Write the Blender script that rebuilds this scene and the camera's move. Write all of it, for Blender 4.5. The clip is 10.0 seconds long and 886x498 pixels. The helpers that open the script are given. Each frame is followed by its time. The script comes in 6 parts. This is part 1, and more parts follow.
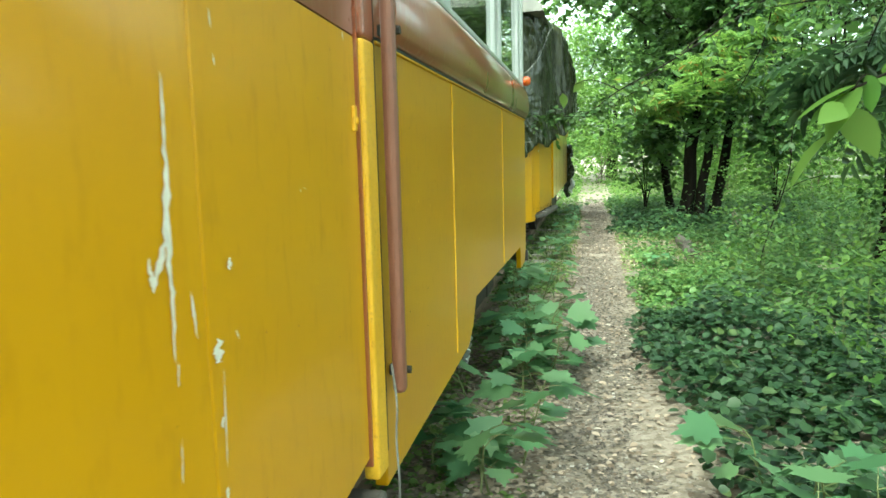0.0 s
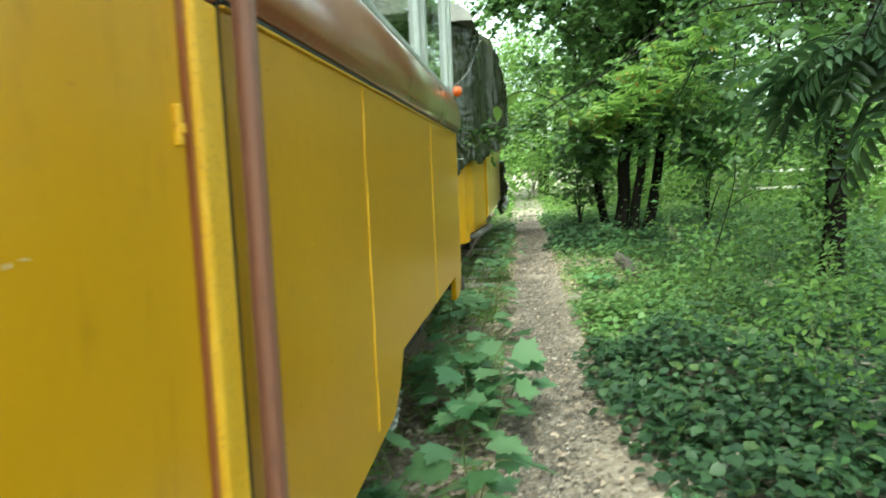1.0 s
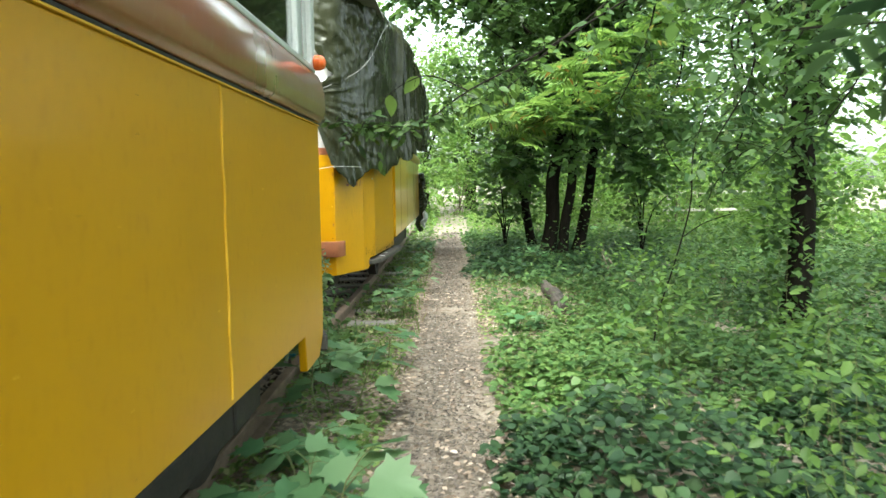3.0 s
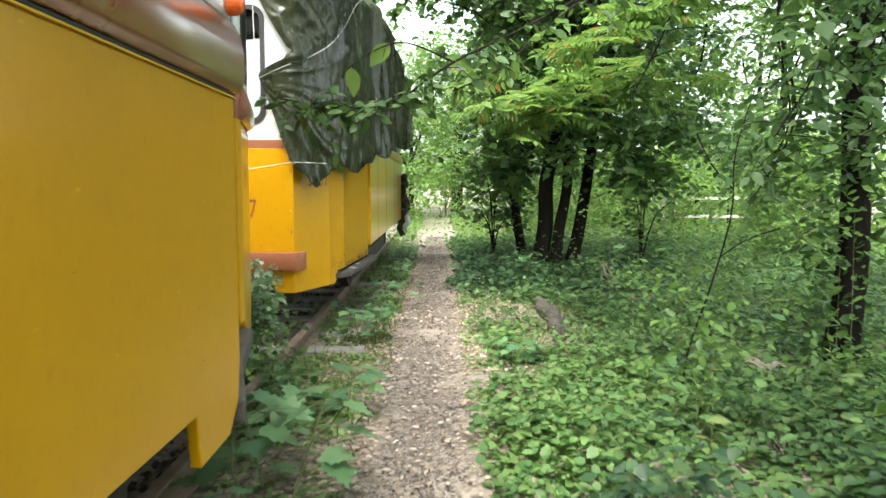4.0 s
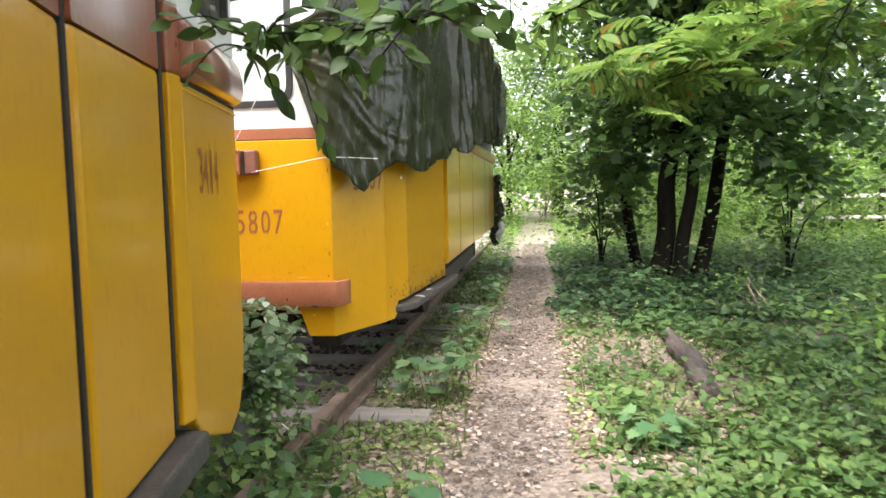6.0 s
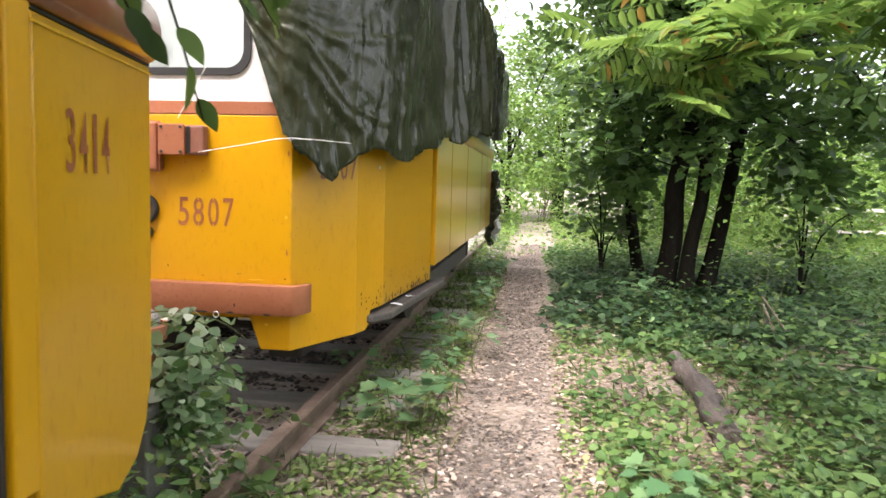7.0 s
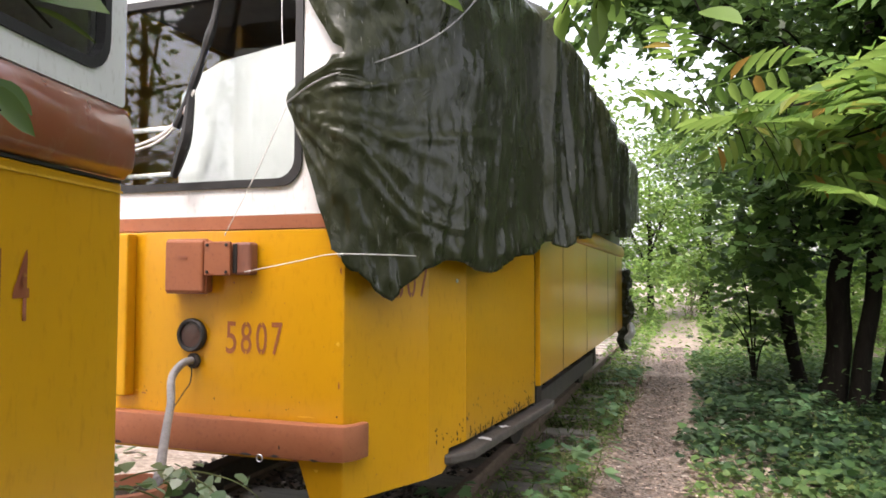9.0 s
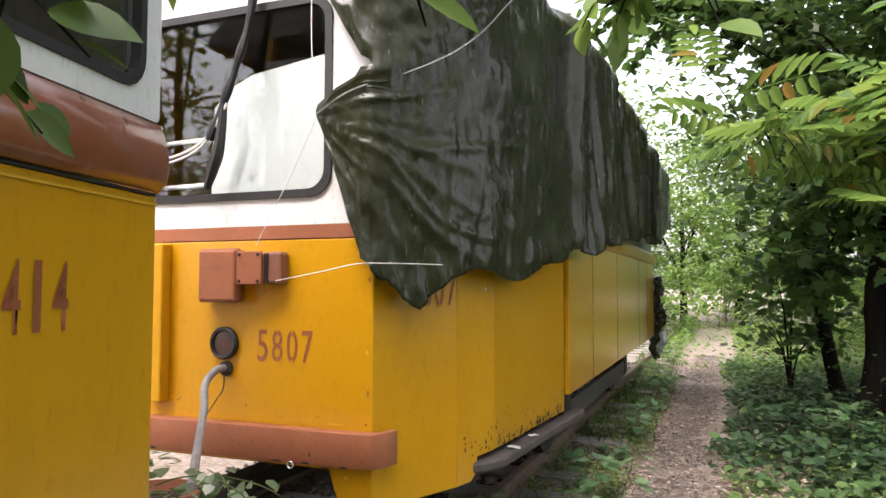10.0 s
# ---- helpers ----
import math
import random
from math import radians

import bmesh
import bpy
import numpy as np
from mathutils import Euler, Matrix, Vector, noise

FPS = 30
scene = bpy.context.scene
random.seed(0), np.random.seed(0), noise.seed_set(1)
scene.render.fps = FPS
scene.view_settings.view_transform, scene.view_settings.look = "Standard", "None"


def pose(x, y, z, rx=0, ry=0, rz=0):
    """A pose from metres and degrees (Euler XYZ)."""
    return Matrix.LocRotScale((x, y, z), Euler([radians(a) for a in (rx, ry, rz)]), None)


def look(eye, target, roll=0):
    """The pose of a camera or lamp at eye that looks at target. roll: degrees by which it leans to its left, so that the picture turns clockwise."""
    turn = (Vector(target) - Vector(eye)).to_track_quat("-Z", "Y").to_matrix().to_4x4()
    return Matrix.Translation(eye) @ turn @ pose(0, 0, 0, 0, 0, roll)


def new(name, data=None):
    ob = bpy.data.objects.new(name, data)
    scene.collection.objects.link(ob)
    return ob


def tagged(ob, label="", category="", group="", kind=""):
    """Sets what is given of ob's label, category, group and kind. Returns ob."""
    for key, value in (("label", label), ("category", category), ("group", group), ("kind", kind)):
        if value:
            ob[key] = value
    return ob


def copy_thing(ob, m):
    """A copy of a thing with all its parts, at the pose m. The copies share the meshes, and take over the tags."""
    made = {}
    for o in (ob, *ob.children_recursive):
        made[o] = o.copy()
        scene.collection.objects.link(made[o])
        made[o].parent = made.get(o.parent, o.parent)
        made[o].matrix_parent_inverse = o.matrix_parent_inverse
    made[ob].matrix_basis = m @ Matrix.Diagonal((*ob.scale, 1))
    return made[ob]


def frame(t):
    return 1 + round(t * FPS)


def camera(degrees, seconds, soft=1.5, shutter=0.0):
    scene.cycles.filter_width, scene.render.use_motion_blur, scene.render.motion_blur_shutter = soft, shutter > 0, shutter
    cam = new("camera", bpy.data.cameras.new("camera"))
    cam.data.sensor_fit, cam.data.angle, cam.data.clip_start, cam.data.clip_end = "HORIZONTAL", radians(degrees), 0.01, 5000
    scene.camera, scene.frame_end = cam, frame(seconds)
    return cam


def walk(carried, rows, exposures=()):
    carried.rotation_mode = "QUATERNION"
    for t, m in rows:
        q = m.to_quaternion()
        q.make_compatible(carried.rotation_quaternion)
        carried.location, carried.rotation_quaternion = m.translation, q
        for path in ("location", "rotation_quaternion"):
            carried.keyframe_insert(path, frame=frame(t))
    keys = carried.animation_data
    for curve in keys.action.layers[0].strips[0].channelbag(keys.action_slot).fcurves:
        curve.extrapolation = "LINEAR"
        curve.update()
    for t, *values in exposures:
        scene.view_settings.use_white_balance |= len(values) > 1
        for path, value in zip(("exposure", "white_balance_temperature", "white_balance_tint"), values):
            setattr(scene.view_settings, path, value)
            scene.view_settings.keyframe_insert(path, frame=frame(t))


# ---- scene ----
cam = camera(63.5, 10.0, shutter=0.4)
PATH = [
    (0, (0.014, 0.044, 1.322), (-0.39, 1.986, 1.07), -1.5),
    (0.5, (0.008, 0.296, 1.306), (-0.369, 2.241, 1.028), -2.3),
    (1, (-0.045, 0.648, 1.335), (-0.268, 2.624, 1.124), -2.4),
    (1.5, (-0.012, 1.051, 1.333), (-0.165, 3.04, 1.193), -2.9),
    (2, (0.067, 1.258, 1.3), (-0.06, 3.247, 1.131), -4.3),
    (2.2, (0.078, 1.41, 1.31), (0.0, 3.405, 1.132), -2.6),
    (3.3, (0.164, 2.528, 1.305), (0.134, 4.519, 1.126), -0.6),
    (3.5, (0.159, 2.742, 1.297), (0.076, 4.73, 1.098), -0.4),
    (4, (0.189, 3.272, 1.309), (0.202, 5.265, 1.134), 0.1),
    (4.5, (0.247, 3.751, 1.289), (0.139, 5.742, 1.129), -0.5),
    (5, (0.208, 4.176, 1.283), (0.05, 6.161, 1.095), -1.5),
    (5.5, (0.219, 4.565, 1.276), (0.048, 6.552, 1.118), -1.8),
    (6, (0.229, 4.904, 1.292), (-0.038, 6.88, 1.13), -1.1),
    (6.2, (0.203, 5.036, 1.291), (-0.071, 7.011, 1.137), -0.3),
    (7.3, (0.233, 5.715, 1.298), (-0.052, 7.683, 1.086), 2.6),
    (7.5, (0.198, 5.82, 1.31), (-0.19, 7.764, 1.044), 2.9),
    (8, (0.203, 6.078, 1.355), (-0.187, 8.039, 1.293), 3.5),
    (8.5, (0.332, 6.166, 1.388), (-0.201, 8.093, 1.4), 2.4),
    (9, (0.407, 6.171, 1.385), (-0.242, 8.061, 1.471), 0.2),
    (9.5, (0.421, 6.163, 1.383), (-0.278, 8.033, 1.506), -0.6),
    (10, (0.424, 6.156, 1.391), (-0.304, 8.016, 1.497), 0.1),
]
walk(cam, [(t, look(eye, target, roll)) for t, eye, target, roll in PATH], [(0, 2.8, 6300, -22), (1, 2.55, 6300, -18), (2, 2.65, 6350, -12), (3.5, 2.7, 6400, -2), (5, 2.7, 6450, 8), (6, 2.7, 6500, 14), (7.5, 2.65, 6600, 18), (8.5, 2.3, 6600, 19), (10, 2.2, 6600, 20)])

# ---- light ----
world = bpy.data.worlds.new("sky")
scene.world = world
world.use_nodes = True
wn = world.node_tree.nodes
sky = wn.new("ShaderNodeTexSky")
sky.sky_type = 'NISHITA'
sky.sun_disc = False
SUN_ELEV, SUN_AZ = 58.0, 197.0      # degrees; azimuth clockwise from +y
sky.sun_elevation, sky.sun_rotation = radians(SUN_ELEV), radians(SUN_AZ)
sky.air_density, sky.dust_density, sky.ozone_density = 1.0, 4.0, 1.0
haze = wn.new("ShaderNodeHueSaturation")      # thin white cloud all over
haze.inputs["Saturation"].default_value = 0.35
world.node_tree.links.new(sky.outputs[0], haze.inputs["Color"])
world.node_tree.links.new(haze.outputs[0], wn["Background"].inputs[0])
wn["Background"].inputs[1].default_value = 0.15
sun = new("sun", bpy.data.lights.new("sun", 'SUN'))
sun.data.energy, sun.data.angle, sun.data.color = 0.95, radians(30), (1.0, 0.95, 0.87)
sdir = Vector((math.sin(radians(SUN_AZ)) * math.cos(radians(SUN_ELEV)), math.cos(radians(SUN_AZ)) * math.cos(radians(SUN_ELEV)), math.sin(radians(SUN_ELEV))))
sun.matrix_world = look(sdir * 60, (0, 0, 0))


# ---- materials ----
def mat(name, cols, rough=0.6, metal=0.0, scale=3.0, fine=60.0, bump=0.15, stretch=(1, 1, 1), coat=0.0, spec=0.5, dist=0.02, mixes=(0.35, 0.65), island=False):
    """Two or three tones mixed by coarse and fine noise, with relief."""
    m = bpy.data.materials.new(name)
    m.use_nodes = True
    nt = m.node_tree
    n, l = nt.nodes, nt.links
    b = n["Principled BSDF"]
    geo = n.new("ShaderNodeNewGeometry")
    mp = n.new("ShaderNodeMapping")
    mp.inputs["Scale"].default_value = stretch
    l.new(geo.outputs["Position"], mp.inputs["Vector"])
    n1, n2 = n.new("ShaderNodeTexNoise"), n.new("ShaderNodeTexNoise")
    for nd, sc, de in ((n1, scale, 6.0), (n2, fine, 4.0)):
        nd.inputs["Scale"].default_value = sc
        nd.inputs["Detail"].default_value = de
        nd.inputs["Roughness"].default_value = 0.6
        l.new(mp.outputs[0], nd.inputs["Vector"])
    ramp = n.new("ShaderNodeValToRGB")
    ramp.color_ramp.elements[0].position, ramp.color_ramp.elements[1].position = mixes
    ramp.color_ramp.elements[0].color = (*cols[0], 1)
    ramp.color_ramp.elements[1].color = (*cols[1], 1)
    l.new(n1.outputs["Fac"], ramp.inputs[0])
    col = ramp.outputs[0]
    mx = n.new("ShaderNodeMixRGB")
    mx.blend_type = 'MIX'
    r2 = n.new("ShaderNodeValToRGB")
    r2.color_ramp.elements[0].position, r2.color_ramp.elements[1].position = 0.55, 0.8
    l.new(n2.outputs["Fac"], r2.inputs[0])
    l.new(r2.outputs[0], mx.inputs[0])
    l.new(col, mx.inputs[1])
    mx.inputs[2].default_value = (*(cols[2] if len(cols) > 2 else tuple(c * 0.7 for c in cols[0])), 1)
    col = mx.outputs[0]
    if island:
        rnd = n.new("ShaderNodeObjectInfo").outputs["Random"]
        hsv = n.new("ShaderNodeHueSaturation")
        mr = n.new("ShaderNodeMapRange")
        mr.inputs[3].default_value, mr.inputs[4].default_value = 0.65, 1.25
        l.new(rnd, mr.inputs[0])
        l.new(mr.outputs[0], hsv.inputs["Value"])
        l.new(col, hsv.inputs["Color"])
        col = hsv.outputs[0]
    l.new(col, b.inputs["Base Color"])
    rr = n.new("ShaderNodeMapRange")
    rr.inputs[3].default_value, rr.inputs[4].default_value = max(0.03, rough - 0.1), min(1, rough + 0.1)
    l.new(n1.outputs["Fac"], rr.inputs[0])
    l.new(rr.outputs[0], b.inputs["Roughness"])
    b.inputs["Metallic"].default_value = metal
    b.inputs["Coat Weight"].default_value = coat
    b.inputs["Coat Roughness"].default_value = 0.12
    b.inputs["Specular IOR Level"].default_value = spec
    if bump:
        bp = n.new("ShaderNodeBump")
        bp.inputs["Strength"].default_value, bp.inputs["Distance"].default_value = bump, dist
        ad = n.new("ShaderNodeMath")
        ad.operation = 'MULTIPLY_ADD'
        ad.inputs[1].default_value = 0.35
        l.new(n2.outputs["Fac"], ad.inputs[0])
        l.new(n1.outputs["Fac"], ad.inputs[2])
        l.new(ad.outputs[0], bp.inputs["Height"])
        l.new(bp.outputs[0], b.inputs["Normal"])
        if coat:
            l.new(bp.outputs[0], b.inputs["Coat Normal"])
    return m


def leaf_mat(name, dark, light, trans=0.4, rough=0.45, odd=None):
    """Leaves: every one of its own green, light shining through."""
    m = bpy.data.materials.new(name)
    m.use_nodes = True
    nt = m.node_tree
    n, l = nt.nodes, nt.links
    b = n["Principled BSDF"]
    geo = n.new("ShaderNodeNewGeometry")
    ramp = n.new("ShaderNodeValToRGB")
    e = ramp.color_ramp.elements
    e[0].color, e[1].color = (*dark, 1), (*light, 1)
    e[0].position, e[1].position = 0.0, 0.93
    if odd:
        k = e.new(0.98)
        k.color = (*odd, 1)
    l.new(geo.outputs["Random Per Island"], ramp.inputs[0])
    nz = n.new("ShaderNodeTexNoise")
    nz.inputs["Scale"].default_value = 0.9
    l.new(geo.outputs["Position"], nz.inputs["Vector"])
    hsv = n.new("ShaderNodeHueSaturation")
    mr = n.new("ShaderNodeMapRange")
    mr.inputs[1].default_value, mr.inputs[2].default_value = 0.3, 0.7
    mr.inputs[3].default_value, mr.inputs[4].default_value = 0.75, 1.3
    l.new(nz.outputs["Fac"], mr.inputs[0])
    l.new(mr.outputs[0], hsv.inputs["Value"])
    l.new(ramp.outputs[0], hsv.inputs["Color"])
    l.new(hsv.outputs[0], b.inputs["Base Color"])
    b.inputs["Roughness"].default_value = rough
    b.inputs["Specular IOR Level"].default_value = 0.4
    tr = n.new("ShaderNodeBsdfTranslucent")
    h2 = n.new("ShaderNodeHueSaturation")
    h2.inputs["Hue"].default_value, h2.inputs["Value"].default_value = 0.485, 1.5
    l.new(hsv.outputs[0], h2.inputs["Color"])
    l.new(h2.outputs[0], tr.inputs[0])
    ms = n.new("ShaderNodeMixShader")
    ms.inputs[0].default_value = trans
    l.new(b.outputs[0], ms.inputs[1])
    l.new(tr.outputs[0], ms.inputs[2])
    l.new(ms.outputs[0], n["Material Output"].inputs[0])
    return m


def glass_mat(name, tint=(0.85, 0.9, 0.88), rough=0.02):
    m = bpy.data.materials.new(name)
    m.use_nodes = True
    b = m.node_tree.nodes["Principled BSDF"]
    b.inputs["Base Color"].default_value = (*tint, 1)
    b.inputs["Roughness"].default_value = rough
    b.inputs["Transmission Weight"].default_value = 1.0
    b.inputs["IOR"].default_value = 1.45
    return m


M_YEL = mat("yellow_paint", ((0.58, 0.285, 0.003), (0.66, 0.330, 0.004), (0.52, 0.245, 0.003)), 0.34, 0, 1.3, 45, 0.14, (1, 1, 0.35), coat=0.45, spec=0.35, dist=0.008)
# Duller, darker copy of the yellow: overhead crown's shade put into the side's colour.
M_YEL_SHADED = mat("yellow_paint_shaded", ((0.49, 0.240, 0.002), (0.56, 0.280, 0.003), (0.44, 0.205, 0.002)), 0.42, 0, 1.1, 45, 0.14, (1, 1, 0.35), coat=0.25, spec=0.28, dist=0.008)
M_YELD = mat("yellow_paint_worn", ((0.57, 0.282, 0.003), (0.64, 0.325, 0.004), (0.51, 0.25, 0.003)), 0.44, 0, 1.5, 30, 0.12, (1, 1, 0.3), coat=0.28, spec=0.28, dist=0.004)
M_SEAM = mat("yellow_seam", ((0.70, 0.38, 0.012), (0.78, 0.46, 0.04), (0.42, 0.20, 0.02)), 0.5, 0, 9, 120, 0.3)
# The paler third tone puts the belt rail's greyish sheen into the paint colour.
M_BRN = mat("redbrown_paint", ((0.25, 0.070, 0.030), (0.30, 0.095, 0.046), (0.32, 0.17, 0.115)), 0.30, 0, 3, 26, 0.06, (1, 1, 0.5), coat=0.75, dist=0.004)
M_RUST = mat("faded_redbrown", ((0.30, 0.098, 0.040), (0.36, 0.125, 0.054), (0.21, 0.064, 0.032)), 0.6, 0, 4, 50, 0.12)
M_HAND = mat("handrail_paint", ((0.20, 0.080, 0.052), (0.26, 0.105, 0.070), (0.15, 0.06, 0.045)), 0.5, 0, 5, 60, 0.1, (1, 1, 0.4), coat=0.2)
M_WHITE = mat("white_paint", ((0.72, 0.72, 0.70), (0.80, 0.80, 0.79), (0.55, 0.54, 0.50)), 0.4, 0, 2.5, 60, 0.05, (1, 1, 0.4), coat=0.2, dist=0.004)
M_ALU = mat("dull_aluminium", ((0.55, 0.56, 0.55), (0.68, 0.69, 0.68), (0.42, 0.42, 0.40)), 0.4, 0.55, 6, 90, 0.06, (1, 1, 0.4))
M_BLK = mat("black_rubber", ((0.012, 0.012, 0.012), (0.022, 0.021, 0.02)), 0.6, 0, 8, 90, 0.15)
M_IRON = mat("sooty_iron", ((0.022, 0.019, 0.017), (0.045, 0.037, 0.03), (0.07, 0.04, 0.025)), 0.75, 0.2, 6, 60, 0.3)
M_GREY = mat("grey_board", ((0.13, 0.125, 0.115), (0.19, 0.18, 0.165), (0.08, 0.075, 0.07)), 0.7, 0, 5, 60, 0.2)
M_STEP = mat("worn_step", ((0.050, 0.045, 0.04), (0.085, 0.075, 0.065), (0.12, 0.11, 0.10)), 0.7, 0, 7, 70, 0.35)
M_RAIL = mat("rusty_rail", ((0.13, 0.088, 0.064), (0.21, 0.15, 0.112), (0.07, 0.045, 0.033)), 0.7, 0.2, 8, 70, 0.3)
M_SLEEP = mat("weathered_sleeper", ((0.20, 0.18, 0.155), (0.29, 0.265, 0.235), (0.10, 0.09, 0.07)), 0.9, 0, 5, 40, 0.5, (0.5, 3, 1), island=True)
M_TARP = mat("grey_green_tarp", ((0.020, 0.023, 0.010), (0.030, 0.033, 0.016), (0.040, 0.043, 0.024)), 0.27, 0, 3.5, 26, 0.0, (1, 1, 0.6), spec=0.30)
# Bark tones below real bark: the shade under the crowns is put into them.
M_BARK = mat("shaded_bark", ((0.008, 0.0065, 0.005), (0.018, 0.015, 0.012), (0.026, 0.026, 0.018)), 0.95, 0, 6, 35, 0.8, (1, 1, 0.25), dist=0.03, spec=0.08)
M_TWIG = mat("grey_twig", ((0.10, 0.08, 0.06), (0.16, 0.13, 0.10)), 0.9, 0, 12, 60, 0.3)
M_STALK = mat("green_stalk", ((0.10, 0.13, 0.04), (0.16, 0.16, 0.07)), 0.7, 0, 12, 60, 0.1)
M_LOG = mat("rotten_log", ((0.055, 0.045, 0.039), (0.125, 0.10, 0.09), (0.022, 0.018, 0.015)), 0.95, 0, 7, 30, 0.9, (3, 0.6, 3), dist=0.03)
M_POT = mat("terracotta", ((0.42, 0.16, 0.085), (0.50, 0.21, 0.12), (0.36, 0.2, 0.14)), 0.75, 0, 8, 60, 0.15)
M_SOIL = mat("potting_soil", ((0.03, 0.022, 0.015), (0.05, 0.038, 0.027)), 0.95, 0, 20, 90, 0.6)
M_HOSE = mat("grey_hose", ((0.20, 0.195, 0.19), (0.30, 0.29, 0.285), (0.09, 0.085, 0.08)), 0.6, 0, 14, 80, 0.3)
M_STRING = mat("white_string", ((0.66, 0.64, 0.6), (0.75, 0.73, 0.7)), 0.8, 0, 20, 90, 0.1)
M_CHIP = mat("bare_chip", ((0.72, 0.66, 0.54), (0.80, 0.76, 0.68)), 0.7, 0, 30, 90, 0.2)
M_BOARD = mat("white_board", ((0.46, 0.48, 0.48), (0.60, 0.61, 0.61), (0.30, 0.32, 0.32)), 0.5, 0, 3, 12, 0.1, (1, 1, 0.5))
M_SEAT = mat("pale_seat", ((0.45, 0.5, 0.48), (0.55, 0.6, 0.58)), 0.45, 0, 4, 60, 0.05)
M_CABIN = mat("cabin_grey", ((0.24, 0.24, 0.22), (0.32, 0.32, 0.3)), 0.6, 0, 3, 40, 0.1)
M_DIGIT = mat("brown_stencil", ((0.25, 0.065, 0.025), (0.31, 0.095, 0.035), (0.40, 0.17, 0.02)), 0.55, 0, 9, 60, 0.03)
M_LAMP = mat("orange_lens", ((0.70, 0.10, 0.015), (0.80, 0.14, 0.02)), 0.25, 0, 8, 60, 0.1, coat=0.5)
M_LENS = mat("dull_red_lens", ((0.045, 0.022, 0.018), (0.07, 0.03, 0.025)), 0.35, 0, 8, 60, 0.1, coat=0.3)
M_FENCE = mat("pale_fence", ((0.36, 0.34, 0.30), (0.46, 0.44, 0.40)), 0.8, 0, 4, 40, 0.2)
M_GLASS = glass_mat("window_glass")
M_LITTER = leaf_mat("dry_litter", (0.14, 0.098, 0.072), (0.41, 0.325, 0.26), 0.1, 0.85, odd=(0.48, 0.42, 0.36))
M_CHIPS = leaf_mat("path_chips", (0.080, 0.064, 0.056), (0.165, 0.136, 0.121), 0.0, 0.9, odd=(0.38, 0.35, 0.32))
L_CAN = leaf_mat("canopy_leaf", (0.029, 0.068, 0.016), (0.084, 0.155, 0.040), 0.45)
L_BRI = leaf_mat("bright_leaf", (0.060, 0.128, 0.025), (0.148, 0.242, 0.056), 0.48)
L_DARK = leaf_mat("dark_leaf", (0.022, 0.052, 0.021), (0.066, 0.120, 0.046), 0.4)
# Shaded, plain and lit herb greens: the crowns' shade is put into the colour.
L_GRD = leaf_mat("shaded_herb_leaf", (0.015, 0.042, 0.017), (0.050, 0.098, 0.037), 0.3, 0.5, odd=(0.08, 0.12, 0.04))
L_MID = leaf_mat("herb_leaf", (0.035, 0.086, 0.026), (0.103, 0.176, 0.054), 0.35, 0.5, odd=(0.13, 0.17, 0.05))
L_HERB = leaf_mat("lit_herb_leaf", (0.045, 0.105, 0.028), (0.135, 0.220, 0.065), 0.35, 0.5, odd=(0.18, 0.22, 0.08))
L_WEED = leaf_mat("weed_leaf", (0.08, 0.15, 0.035), (0.21, 0.29, 0.09), 0.35, 0.55, odd=(0.32, 0.30, 0.15))
L_MAP = leaf_mat("maple_leaf", (0.068, 0.160, 0.068), (0.155, 0.265, 0.120), 0.35)
L_PALE = leaf_mat("silvery_leaf", (0.05, 0.12, 0.03), (0.30, 0.38, 0.24), 0.35, odd=(0.55, 0.6, 0.48))
L_SUM = leaf_mat("sumac_leaf", (0.066, 0.145, 0.027), (0.165, 0.270, 0.060), 0.5, odd=(0.22, 0.15, 0.03))
L_GRASS = leaf_mat("grass_blade", (0.05, 0.11, 0.025), (0.15, 0.22, 0.06), 0.35, odd=(0.3, 0.27, 0.13))


def ground_mat():
    m = mat("forest_floor", ((0.12, 0.09, 0.066), (0.23, 0.18, 0.14), (0.34, 0.28, 0.23)), 0.95, 0, 2.2, 38, 0.7, dist=0.03)
    n, l = m.node_tree.nodes, m.node_tree.links
    b = n["Principled BSDF"]
    old = b.inputs["Base Color"].links[0].from_socket
    geo = n.new("ShaderNodeNewGeometry")
    vor = n.new("ShaderNodeTexVoronoi")
    vor.inputs["Scale"].default_value = 34
    vor.inputs["Randomness"].default_value = 1
    l.new(geo.outputs["Position"], vor.inputs["Vector"])
    ramp = n.new("ShaderNodeValToRGB")
    e = ramp.color_ramp.elements
    e[0].color, e[1].color = (0.14, 0.110, 0.086, 1), (0.40, 0.345, 0.30, 1)
    sep = n.new("ShaderNodeSeparateColor")
    l.new(vor.outputs["Color"], sep.inputs[0])
    l.new(sep.outputs[0], ramp.inputs[0])
    mx = n.new("ShaderNodeMixRGB")
    mx.inputs[0].default_value = 0.5
    l.new(old, mx.inputs[1])
    l.new(ramp.outputs[0], mx.inputs[2])
    l.new(mx.outputs[0], b.inputs["Base Color"])
    return m


M_GROUND = ground_mat()


